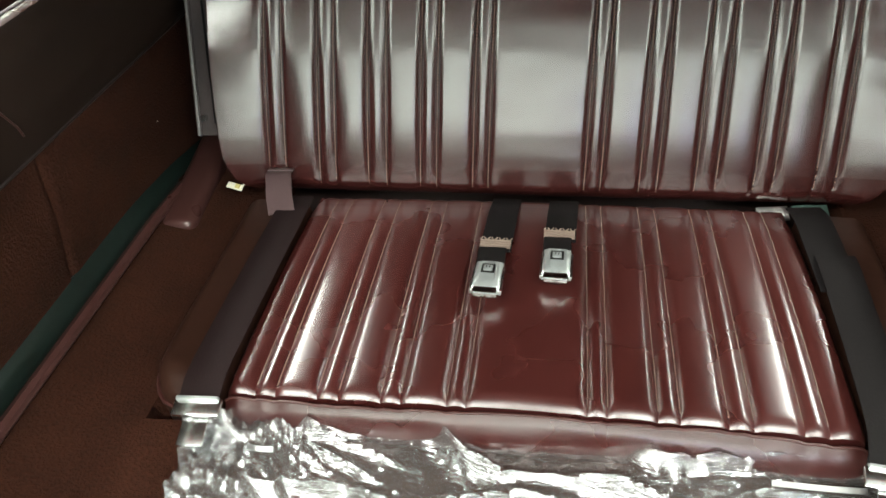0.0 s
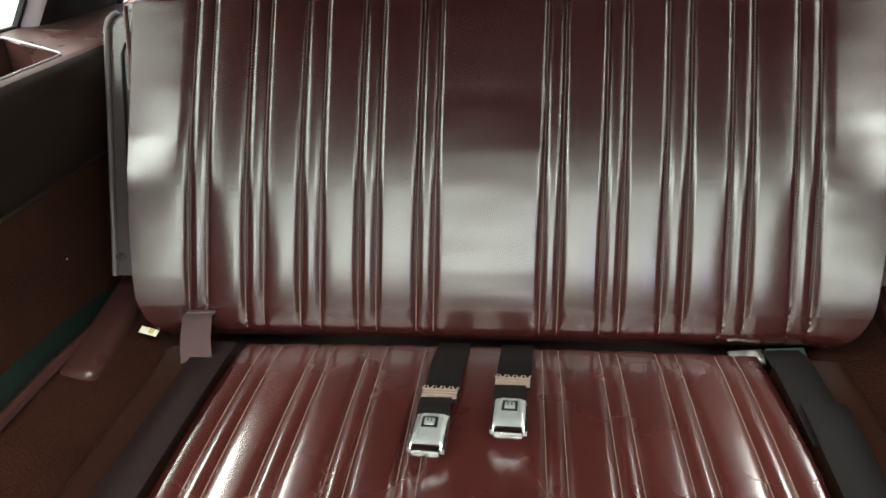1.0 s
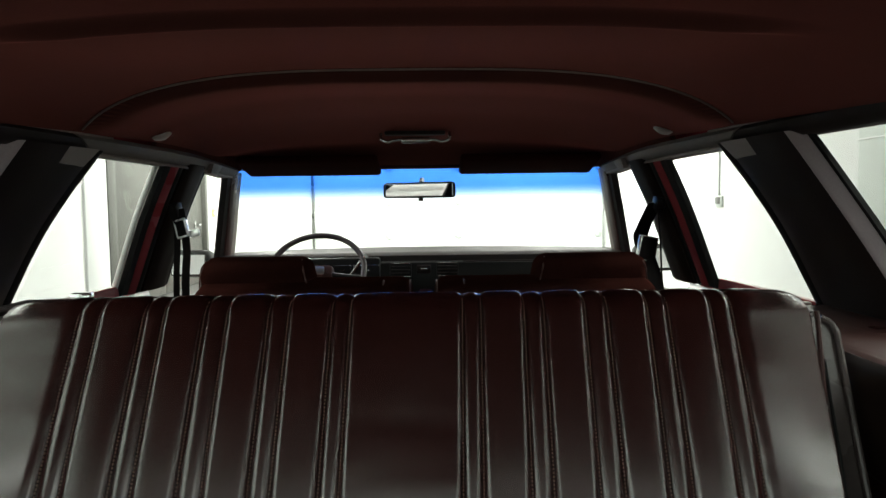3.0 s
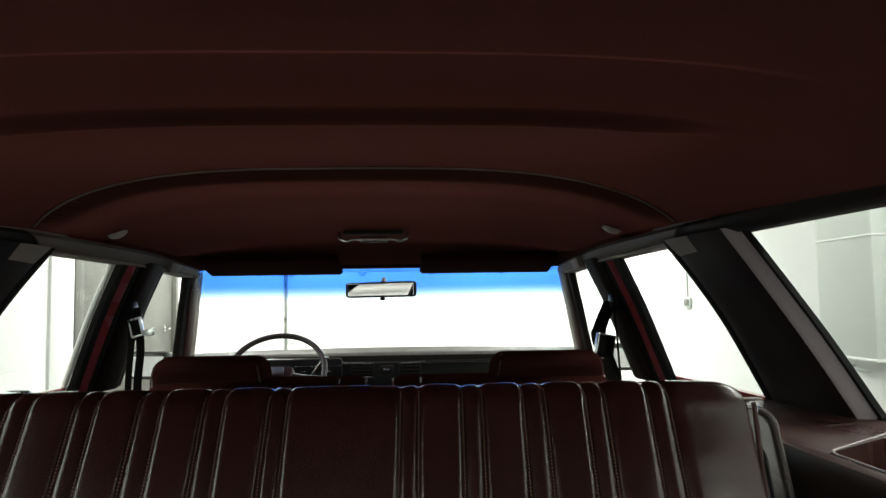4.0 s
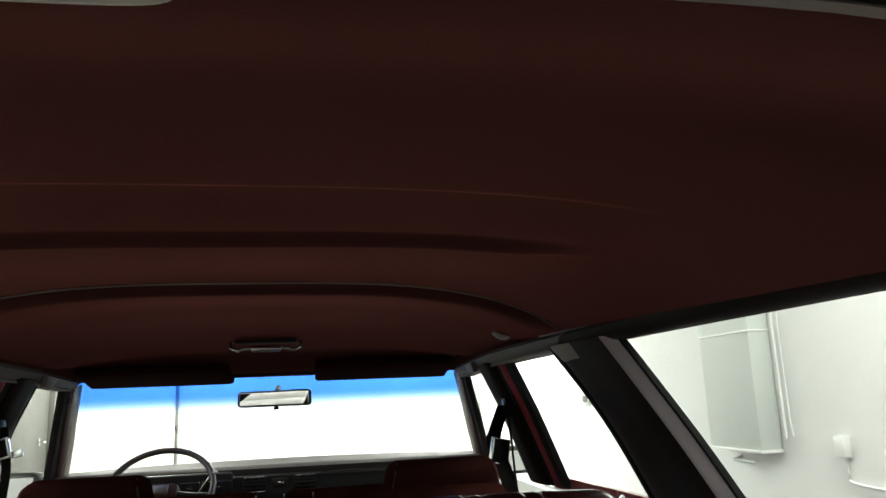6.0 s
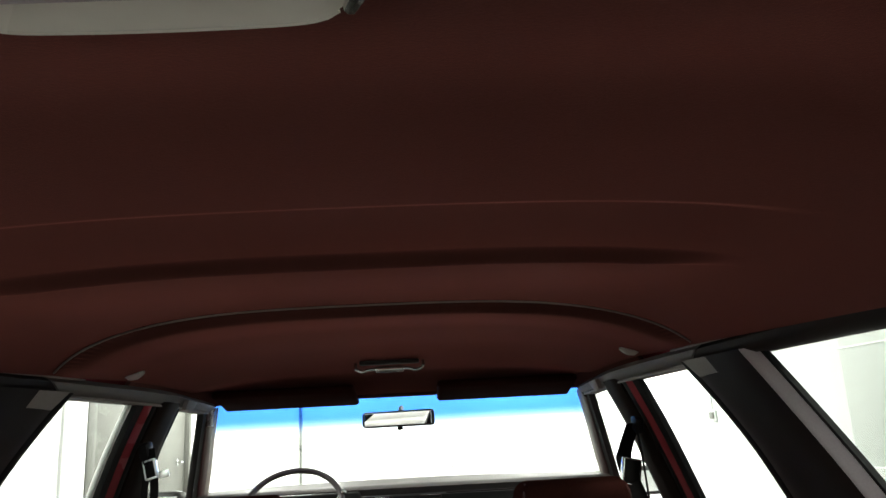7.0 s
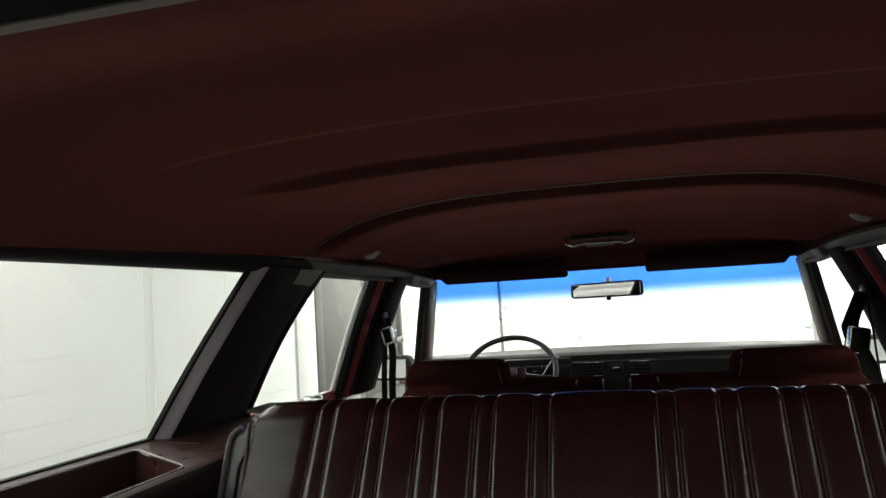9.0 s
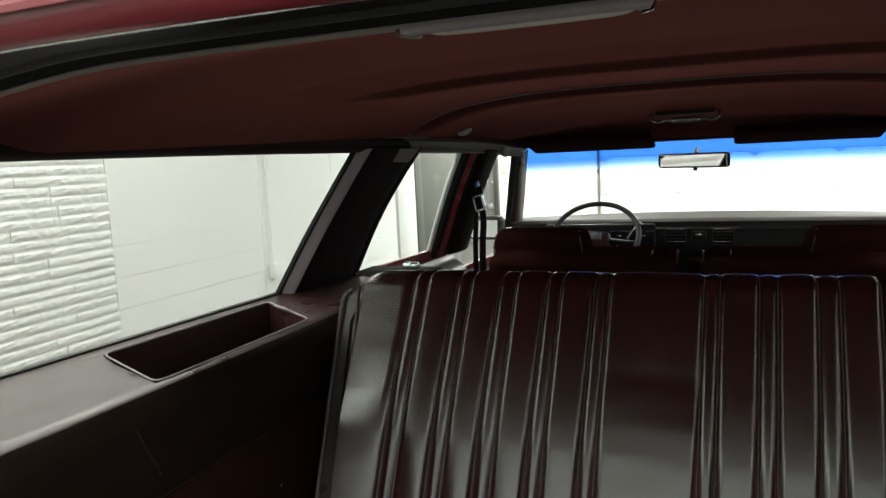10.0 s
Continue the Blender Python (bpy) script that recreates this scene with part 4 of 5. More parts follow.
part("green_label", box((0.05, 0.03, 0.003), (0.392, -0.002, 0.632), 0.001, pose(0, 0, 0, 20, 0, 5)), mat("green_label", (0.03, 0.055, 0.045), 0.6, bump=0), hin)


# ---- belts and buckles ----
def on_cushion(x, y, lift):
    xx = max(-CW, min(CW, x - CX))
    return Vector((x, y, cush_surface(xx, min(CY1, max(CY0, y))).z + lift))


def buckle_belt(x0, x1, y_web, y_top, y_end, label):
    """A stub of webbing with a push-button buckle at its end, lying on the cushion."""
    th = thing("belt_buckle", (x1, y_top, 0.67), label, "seat belt buckle", "centre lap belts")
    ys = span(0.0, y_web, 10)
    pts = [on_cushion(lerp(x0, x1, (y - ys[0]) / (y_end - ys[0])), y, 0.004 + 0.006 * ease((-0.02 - y) / 0.06)) for y in ys]
    pts[0].z -= 0.012
    part("webbing", ribbon(pts, (1, 0, 0), 0.042, 0.0022), WEB, th, "black woven webbing")
    d = Vector((x1 - x0, y_end, 0)).normalized()
    rot = Matrix.Rotation(math.atan2(d.y, d.x) + math.pi / 2, 4, "Z")
    base = on_cushion(x1, (y_top + y_end) / 2, 0.012)
    L = y_top - y_end
    seam = on_cushion(lerp(x0, x1, 0.72), y_web + 0.012, 0.0125)
    bmz = bmesh.new()
    box((0.041, 0.017, 0.0008), (0, 0.001, -0.0004), 0.0003, None, 1, bmz)
    for j in range(4):
        box((0.042, 0.0022, 0.0016), (0, -0.006 + 0.005 * j, 0), 0.0005, None, 1, bmz)
    for j in range(9):
        box((0.0018, 0.006, 0.0016), (-0.02 + 0.005 * j, 0.012, 0.0003), 0.0004, Matrix.Rotation(0.5 * (j % 2 * 2 - 1), 4, "Z"), 1, bmz)
    bmesh.ops.transform(bmz, matrix=Matrix.Translation(seam) @ rot, verts=bmz.verts)
    part("stitching", bmz, THREAD, th, "tan box stitching")
    loop = [on_cushion(x1 + dx, y, 0.012 + up) for dx, y, up in ((0, y_web + 0.004, 0), (0, y_web - 0.012, 0.003), (0, y_top, 0.0))]
    part("loop", ribbon(loop, (1, 0, 0), 0.037, 0.004), WEB, th)
    # case: a tapered shell with bevelled shoulders
    bmc = bmesh.new()
    wt, wb, h = 0.0345, 0.038, L
    rings = []
    for (ins, z) in ((0.0, 0.0), (0.0, 0.008), (0.0075, 0.0155), (0.0115, 0.016)):
        rings.append([bmc.verts.new(v) for v in ((-wt / 2 + ins, h / 2 - ins, z), (wt / 2 - ins, h / 2 - ins, z), (wb / 2 - ins, -h / 2 + ins + 0.004, z), (-wb / 2 + ins, -h / 2 + ins + 0.004, z))])
    for a, b in zip(rings, rings[1:]):
        for k in range(4):
            bmc.faces.new((a[k], a[(k + 1) % 4], b[(k + 1) % 4], b[k]))
    bmc.faces.new(rings[0])
    bmc.faces.new(rings[-1])
    bmesh.ops.bevel(bmc, geom=bmc.edges[:], offset=0.0012, segments=2, affect="EDGES")
    m = Matrix.Translation(base) @ rot
    bmesh.ops.transform(bmc, matrix=m, verts=bmc.verts)
    case = part("case", bmc, BUCKLE, th, "silver buckle case")
    part("button_well", box((0.0175, 0.017, 0.004), m @ Vector((0, h * 0.12, 0.0152)), 0.0015, rot), BLACK, case)
    but = part("push_button", box((0.0125, 0.012, 0.005), m @ Vector((0, h * 0.11, 0.0158)), 0.002, rot), BUCKLE, case, "square push button")
    for dx in (-0.002, 0.002):
        part("button_mark", box((0.0012, 0.0035, 0.0006), m @ Vector((dx, h * 0.13, 0.0185)), 0.0002, rot), BLACK, but)
    part("mouth", box((0.031, 0.012, 0.011), m @ Vector((0, -h * 0.5 + 0.001, 0.0075)), 0.003, rot), CHROME, case, "bright latch mouth")
    for dx in (-1, 1):
        part("side_clip", box((0.003, h * 0.8, 0.008), m @ Vector((dx * 0.0187, -0.004, 0.006)), 0.001, rot), STEEL, case)
    return th


buckle_belt(-0.044, -0.053, -0.165, -0.200, -0.258, "black centre belt stub with silver push-button buckle")
buckle_belt(0.040, 0.032, -0.138, -0.172, -0.228, "black centre belt stub with bright silver buckle")


def lap_belt(s, pts, label, material, latch):
    th = thing("lap_belt", pts[-1], label, "seat belt", "outer lap belts")
    line = smooth_line(pts, 40)
    part("webbing", ribbon(line, (1, 0, 0.05 * s), 0.047, 0.0024), material, th)
    if latch:
        e = Vector(pts[-1])
        d = (Vector(pts[-1]) - Vector(pts[-2])).normalized()
        rot = d.to_track_quat("Y", "Z").to_matrix().to_4x4()
        plate = part("latch_plate", box((0.056, 0.022, 0.007), e + d * 0.004, 0.003, rot), CHROME, th, "bright metal latch plate")
        part("slot_bar", box((0.05, 0.006, 0.010), e - d * 0.004 + Vector((0, 0, 0.003)), 0.002, rot), BUCKLE, plate)
        part("tongue", box((0.03, 0.034, 0.003), e + d * 0.028 + Vector((0, 0, -0.006)), 0.001, rot), CHROME, plate)
    return th


lap_belt(-1, [(-0.368, -0.03, 0.655), (-0.361, -0.09, 0.668), (-0.360, -0.2, 0.673), (-0.361, -0.32, 0.674), (-0.363, -0.40, 0.670), (-0.361, -0.438, 0.66)],
         "dark maroon lap belt lying along the cushion edge", DARKWEB, True)
belt_right = lap_belt(1, [(0.377, -0.150, 0.676), (0.376, -0.175, 0.678), (0.374, -0.24, 0.676), (0.371, -0.32, 0.676), (0.367, -0.41, 0.672), (0.362, -0.455, 0.655)],
         "black lap belt lying doubled along the cushion edge", WEB, True)
part("webbing", ribbon(smooth_line([(0.372, -0.02, 0.655), (0.372, -0.06, 0.667), (0.371, -0.13, 0.671), (0.371, -0.21, 0.671)], 16), (1, 0, 0.05), 0.047, 0.0024), WEB, belt_right)
strap = thing("pull_strap", (-0.4, -0.03, 0.66), "short pale maroon webbing pull strap on the seat", "strap")
part("webbing", ribbon(smooth_line([(-0.400, 0.000, 0.684), (-0.399, -0.016, 0.688), (-0.393, -0.036, 0.685), (-0.386, -0.060, 0.677), (-0.375, -0.088, 0.667)], 16), (1, 0.15, -0.05), 0.039, 0.002), MAROONWEB, strap)
part("hem", ribbon([(-0.400, 0.001, 0.685), (-0.399, -0.008, 0.6875)], (1, 0.15, -0.05), 0.040, 0.004), MAROONWEB, strap)


# ---- load floor and side panels ----
def floor_height(x, y):
    z = 0.605 + 0.006 * noise.noise(Vector((x * 6, y * 6, 0)))
    z -= 0.03 * ease((-0.42 - y) / 0.12) * (1 - ease((abs(x) - 0.40) / 0.08))
    z += 0.02 * ease((abs(x) - 0.5) / 0.1)
    if y > -0.42 and abs(x) < 0.44:
        z -= 0.05
    return z


carp = part("carpet_floor", grid(lambda u, v: (u, v, floor_height(u, v)), span(-0.615, 0.615, 60), span(-0.95, 0.22, 60), thick=0.02), CARPET)
tagged(carp, "worn reddish-brown carpet on the load floor", "carpet", kind="structure")
pan = slab("floor_pan", (-0.86, -0.95, 0.30), (0.86, 2.25, 0.34), DARKPLASTIC, "dark steel floor pan of the car")
slab("load_platform", (-0.63, -0.95, 0.34), (0.63, 0.24, 0.565), DARKPLASTIC, "dark platform beneath the load floor carpet")


def ridge(p):
    """Sharp folds: high along the noise's zero lines."""
    return (1 - min(1.0, 2.2 * abs(noise.noise(p)))) ** 2


def film_point(u, v):
    x = lerp(-0.378, 0.52, u)
    y = lerp(-0.420, -0.78, v)
    w = Vector((noise.noise(Vector((x * 5, y * 5, 9))), noise.noise(Vector((x * 5, y * 5, 4))), 0)) * 0.25
    left = ease((0.34 - u) / 0.3)
    ang = math.atan2(y + 0.40, x + 0.33)
    fan = ridge(Vector((ang * 5.5 + w.x * 2, 1.3 + 2 * math.hypot(x + 0.33, y + 0.40), 2)))
    long_fold = ridge(Vector((x * 5.0, y * 22, 0.3)) + w * 3)
    fine = ridge(Vector((x * 26, y * 30, 6.1)) + w * 4) + 0.6 * ridge(Vector((x * 60, y * 52, 2.2)) + w * 5)
    z = 0.611 - 0.024 * ease(v / 0.42) + 0.022 * fan * left + 0.026 * long_fold * (1 - 0.6 * left) + 0.0032 * fine
    return (x + 0.010 * w.x, y + 0.012 * w.y, z)


film = part("plastic_sheet", grid(film_point, span(0, 1, 190), span(0, 1, 80)), FILM)
tagged(film, "crumpled clear plastic cover sheet on the floor before the seat", "plastic sheet")
bag = thing("plastic_wrap", (-0.36, -0.46, 0.62), "torn clear plastic wrap hanging from the belt latch", "plastic wrap")
part("film", grid(lambda u, v: (-0.378 + 0.058 * u + 0.010 * noise.noise(Vector((u * 4, v * 5, 1))), -0.446 - 0.02 * v + 0.02 * noise.noise(Vector((u * 3, v * 4, 7))), 0.655 - 0.055 * v + 0.012 * noise.noise(Vector((u * 5, v * 3, 3)))), span(0, 1, 22), span(0, 1, 18)), FILM, bag, smooth=False)
# Two thin steel strips added as glints on the sheet.
for j, (bx, by, bl) in enumerate(((-0.285, -0.466, 0.03), (0.30, -0.455, 0.09))):
    t2 = thing("film_glint", (bx, by, 0.61), "short steel strip added as a glint on the plastic sheet", "tape", "tape strips")
    part("strip", ribbon(smooth_line([(bx - bl / 2, by, 0.628), (bx, by - 0.004, 0.632), (bx + bl / 2, by, 0.627)], 6), (0, 1, 0.5), 0.006, 0.001), STEEL, t2)

for s, nm in SIDES:
    sp = thing("side_panel", (s * 0.64, -0.2, 0.6), "maroon moulded plastic side panel with open storage bin", "side panel", "cargo side panels", "structure")
    IF, IR, OR, OF = (0.612, 0.172), (0.612, -0.218), (0.795, -0.135), (0.782, 0.285)
    Y0, Y1 = -0.95, 0.50

    def top_z(x, y):
        return 1.006 + 0.02 * ease((abs(x) - 0.74) / 0.08) * 0.4 + 0.03 * ease((-0.3 - y) / 0.5) * 0.3

    # the top with its opening
    bm = bmesh.new()
    N = 12

    def ring_pt(k, f):
        """Four edges of the opening and of the panel's top, matched."""
        hole = [IF, IR, OR, OF]
        rim = [(0.597, Y1), (0.597, Y0), (side_x(Y0, 1.0) + 0.01, Y0), (side_x(Y1, 1.0) + 0.01, Y1)]
        a, b = hole[k], hole[(k + 1) % 4]
        c, d = rim[k], rim[(k + 1) % 4]
        return (lerp(a[0], b[0], f), lerp(a[1], b[1], f)), (lerp(c[0], d[0], f), lerp(c[1], d[1], f))
    inner_r, mid_r, outer_r = [], [], []
    for k in range(4):
        for i in range(N):
            h, o = ring_pt(k, i / N)
            if k == 2:
                o = (side_x(o[1], 1.0) + 0.012, o[1])
            inner_r.append(bm.verts.new((s * h[0], h[1], top_z(*h))))
            m2 = (lerp(h[0], o[0], 0.5), lerp(h[1], o[1], 0.5))
            mid_r.append(bm.verts.new((s * m2[0], m2[1], top_z(*m2))))
            outer_r.append(bm.verts.new((s * o[0], o[1], top_z(*o) - (0.004 if k == 0 else 0))))
    for a, b in ((inner_r, mid_r), (mid_r, outer_r)):
        n = len(a)
        for i in range(n):
            bm.faces.new((a[i], a[(i + 1) % n], b[(i + 1) % n], b[i]))
    deep = [bm.verts.new((v.co.x - s * 0.0 + s * (0.012 if abs(v.co.x) < 0.7 else -0.012), v.co.y * 0.95, 0.86)) for v in inner_r]
    n = len(deep)
    for i in range(n):
        bm.faces.new((inner_r[i], inner_r[(i + 1) % n], deep[(i + 1) % n], deep[i]))
    bm.faces.new(deep)
    part("top", bm, PLASTIC, sp)
    lip = []
    for v in ([IF, IR, OR, OF]):
        lip.append(Vector((s * v[0], v[1], top_z(*v) + 0.002)))
    loop = []
    for i in range(4):
        p, c, q = lip[i - 1], lip[i], lip[(i + 1) % 4]
        a1 = c + (p - c).normalized() * 0.022
        b1 = c + (q - c).normalized() * 0.022
        for j in range(6):
            f = j / 5
            loop.append(a1 * (1 - f) ** 2 + c * 2 * f * (1 - f) + b1 * f * f)
    # Pale grey puts the lip's highlight into its colour.
    part("bin_lip", rod(loop, 0.0014, 8, closed=True), GREYTRIM, sp, "thin raised lip round the bin, its lit edge painted pale grey")

    # inner face: moulded upper part, carpeted lower part
    def face(u, v):
        pts = [(0.597, 1.003), (0.588, 0.994), (0.584, 0.975), (0.596, 0.90), (0.612, 0.852), (0.618, 0.843)]
        p = sample([(0, *q) for q in pts], 20)[int(round(v * 20))]
        return (s * p.y, u, p.z)
    # Inner face is darker and matter than the panel's top.
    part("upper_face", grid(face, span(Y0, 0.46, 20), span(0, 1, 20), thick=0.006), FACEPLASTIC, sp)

    def lower(u, v):
        x = lerp(0.622, 0.640, v) + 0.003 * noise.noise(Vector((u * 5, v * 3, s))) - 0.004 * math.sin(math.pi * v)
        x += 0.006 * math.exp(-((u + 0.215 + 0.02 * v) / 0.006) ** 2)
        return (s * x, u, lerp(0.846, 0.655 - 0.04 * ease((u + 0.1) / 0.4), v))
    part("lower_carpet", grid(lower, sorted(set(span(Y0, 0.46, 60) + span(-0.25, -0.19, 14))), span(0, 1, 12), thick=0.006), CARPET, sp, "brown carpeted lower side")
    part("groove", rod([(s * 0.617, y, 0.846) for y in span(Y0, 0.46, 10)], 0.004, 6), DARKPLASTIC, sp)
    part("sill_strip", grid(lambda u, v: (s * lerp(0.640, 0.598, v), u, lerp(0.652 - 0.04 * ease((u + 0.1) / 0.4), 0.632 - 0.03 * ease((u + 0.1) / 0.4), v) - 0.012 * math.sin(math.pi * v)), span(Y0, 0.24, 24), span(0, 1, 6), thick=0.006), GREENSTRIP, sp, "dark green glossy sill strip")
    part("sill_lip", rod([(s * 0.594, y, 0.636 - 0.03 * ease((y + 0.1) / 0.4)) for y in span(Y0, 0.22, 20)], 0.009, 8), PLASTIC, sp, "maroon plastic sill lip")
    part("scratch", rod([(s * 0.5835, -0.287, 0.968), (s * 0.5885, -0.270, 0.935), (s * 0.5940, -0.248, 0.902), (s * 0.5985, -0.240, 0.885)], 0.0015, 6), PLASTIC, sp, "faint moulded seam line")
    part("pin", rod([(s * 0.632, 0.06, 0.735), (s * 0.622, 0.06, 0.735)], 0.003, 6), CREAM, sp)
    # moulding by the hinge and the upright at the pillar's foot
    part("hinge_cover", box((0.058, 0.30, 0.062), (s * 0.578, 0.075, 0.612), 0.016, pose(0, 0, 0, 5, 0, s * -5), 4), PLASTIC, sp, "glossy moulded hinge cover")
    part("pillar_foot", grid(lambda u, v: (s * (lerp(0.60, side_x(lerp(0.36, 0.62, u), 1.0) - 0.01, v)), lerp(0.36, 0.62, u), 0.998 + 0.012 * ease(v * 1.2)), span(0, 1, 12), span(0, 1, 10), thick=0.01), PLASTIC, sp)
    part("front_face", box((0.2, 0.02, 0.4), (s * 0.70, 0.73, 0.80), 0.006), PLASTIC, sp)
    part("belt_seal", rod([on_side(s, y, 1.012, 0.004) for y in span(-0.75, 0.40, 20)], 0.006, 6), RUBBER, sp, "black window seal")


# ---- second row seat, only its back is seen ----
sec = thing("second_row_seat", (0, 0.4, 0.34), "maroon second row seat back with metal latch plate", "car seat")
part("backrest", box((1.24, 0.12, 0.58), (0, 0.38, 0.69), 0.03, pose(0, 0, 0, -14), 3), PLASTIC, sec)
part("cushion", box((1.28, 0.5, 0.16), (0, 0.66, 0.50), 0.05, None, 3), VELOUR, sec)
part("plate_post", box((0.12, 0.05, 0.12), (-0.56, 0.45, 0.99), 0.01), DARKPLASTIC, sec)
part("top_plate", box((0.17, 0.09, 0.008), (-0.56, 0.46, 1.052), 0.003), DARKPLASTIC, sec)
part("latch", box((0.035, 0.02, 0.016), (-0.53, 0.46, 1.064), 0.005), CHROME, sec, "small chrome latch")
part("base", box((1.2, 0.6, 0.14), (0, 0.6, 0.405), 0.02), DARKPLASTIC, sec)


# ---- front seats ----
def headrest_mesh(hx0, hx1, inner):
    """A padded block, its inner flank flaring out downwards."""
    bm = box((hx1 - hx0, 0.10, 0.17), (0, 0, 0), 0.03, None, 5)
    for v in bm.verts:
        f = 0.5 - v.co.z / 0.17
        if v.co.x * inner > 0:
            v.co.x += inner * 0.030 * f
        v.co.y += 0.012 * (v.co.x / (hx1 - hx0) * 2) ** 2
    bmesh.ops.transform(bm, matrix=pose((hx0 + hx1) / 2, 1.105, 0.987, 8), verts=bm.verts)
    return bm


def front_seat(x0, x1, hx0, hx1, inner, tufts, label):
    th = thing("front_seat", ((x0 + x1) / 2, 1.15, 0.34), label, "car seat", "front split bench")
    w, cx = x1 - x0, (x0 + x1) / 2
    part("backrest", box((w - 0.01, 0.13, 0.60), (cx, 1.12, 0.722), 0.03, pose(0, 0, 0, 12), 4), VELOUR, th)
    hr = part("headrest", headrest_mesh(hx0, hx1, inner), VELOUR, th, "wide maroon velour headrest")
    for e, sg in ((hx0, -1), (hx1, 1)):
        k = 0.022 if sg == inner else 0.0
        part("piping", rod(smooth_line([(e + sg * (k - 0.012), 1.078, 0.92), (e + sg * (k * 0.5 - 0.008), 1.06, 0.98), (e - sg * 0.010, 1.055, 1.04), (e - sg * 0.02, 1.09, 1.069)], 12), 0.0022, 6), PIPING, hr)
    part("cushion", box((w - 0.01, 0.5, 0.17), (cx, 1.36, 0.51), 0.05, None, 3), VELOUR, th)
    for tx in tufts:
        part("tuft_piping", rod(smooth_line([(tx, 1.022, 0.95), (tx, 1.020, 0.99), (tx, 1.032, 1.010), (tx, 1.055, 1.018)], 8), 0.0022, 6), PIPING, th)
    part("base", box((w - 0.06, 0.45, 0.13), (cx, 1.36, 0.395), 0.02), DARKPLASTIC, th)
    return th


front_seat(-0.545, -0.008, -0.540, -0.268, 1, (-0.083, -0.018), "maroon velour driver side split bench seat")
front_seat(0.036, 0.585, 0.296, 0.570, -1, (0.046, 0.113), "maroon velour passenger side split bench seat")
arm = thing("centre_armrest", (0.017, 1.1, 0.9), "narrow dark gap filler between the front seats", "armrest")
part("pad", box((0.04, 0.1, 0.6), (0.017, 1.14, 0.68), 0.01), VELOUR, arm)


# ---- front: dash, wheel, mirror, visors ----
dash = thing("dashboard", (0, 1.85, 0.6), "black and maroon dashboard with vents and grey top edge", "dashboard")


def dash_top(u, v):
    k = 1 - u * u
    return (u * 0.715, lerp(1.86, 2.05 + 0.14 * k, v), 1.022 - 0.010 * (1 - ease(v / 0.10)) + 0.004 * k)


part("top_pad", grid(dash_top, span(-1, 1, 30), span(0, 1, 12), thick=0.03), DASHPAD, dash, "padded dark top")
part("fascia", box((1.42, 0.06, 0.2), (0, 1.875, 0.895), 0.02), BLACK, dash)
part("lower", box((1.42, 0.1, 0.36), (0, 1.90, 0.64), 0.02), PLASTIC, dash)
for cx in (-0.079, 0.086):
    v = part("vent", box((0.075, 0.02, 0.052), (cx, 1.842, 0.968), 0.004), BLACK, dash)
    for dz in (-0.023, 0.023):
        part("trim", box((0.068, 0.006, 0.004), (cx, 1.829, 0.968 + dz), 0.001), CHROME, v, "bright metal trim")
    for dz in (-0.012, 0, 0.012):
        part("slat", box((0.066, 0.008, 0.003), (cx, 1.830, 0.968 + dz), 0.001), DARKPLASTIC, v)
part("clock", box((0.05, 0.012, 0.03), (0.003, 1.84, 0.968), 0.004), DARKPLASTIC, dash)
part("clock_mark", box((0.022, 0.004, 0.007), (0.003, 1.832, 0.970), 0.001), STEEL, dash)
gauge = part("instrument_pod", box((0.42, 0.05, 0.1), (-0.36, 1.85, 0.962), 0.012), BLACK, dash)
for cx, ww in ((-0.40, 0.085), (-0.2825, 0.06), (-0.199, 0.088)):
    part("bezel", rod([(cx + dx * ww / 2, 1.823, 0.963 + dz * 0.023) for dx, dz in ((-1, -1), (-1, 1), (1, 1), (1, -1))], 0.0013, 6, closed=True), STEEL, gauge)
    part("needle_mark", box((ww * 0.3, 0.004, 0.004), (cx, 1.823, 0.968), 0.001), STEEL, gauge)
part("lit_edge", rod([(-0.372, 1.80, 0.945), (-0.372, 1.80, 0.968), (-0.356, 1.80, 0.968), (-0.356, 1.80, 0.945)], 0.0028, 6), CREAM, gauge, "white trim edge by the column")
part("edge_trim", rod([(0.14, 1.843, 0.995), (0.66, 1.843, 0.995)], 0.003, 6), DARKPLASTIC, dash)

# steering wheel
whl = thing("steering_wheel", (-0.33, 1.70, 0.93), "dark thin-rimmed steering wheel on a column with shift lever", "steering wheel")
tilt = pose(-0.345, 1.66, 0.985, 45, 0, 0)
ring = [tilt @ Vector((0.155 * math.cos(a), 0.155 * math.sin(a), 0)) for a in (2 * math.pi * i / 56 for i in range(56))]
part("rim", rod(ring, 0.0095, 10, closed=True), WHEELRIM, whl)
part("hub", box((0.11, 0.08, 0.05), tilt @ Vector((0, -0.01, -0.02)), 0.02, tilt.to_3x3().to_4x4()), PLASTIC, whl)
for sx in (-1, 1):
    part("spoke", rod([tilt @ Vector((sx * 0.05, -0.01, -0.015)), tilt @ Vector((sx * 0.10, -0.02, -0.01)), tilt @ Vector((sx * 0.152, -0.03, 0))], [0.012, 0.010, 0.008], 8), BLACK, whl)
part("column", rod([tilt @ Vector((0, 0, -0.03)), (-0.33, 1.86, 0.86)], [0.035, 0.045], 14), BLACK, whl)
part("shift_lever", rod([(-0.29, 1.76, 0.93), (-0.245, 1.73, 0.955), (-0.205, 1.70, 1.01), (-0.186, 1.69, 1.03)], [0.006, 0.006, 0.0055, 0.009], 8), CHROME, whl, "chrome shift lever")
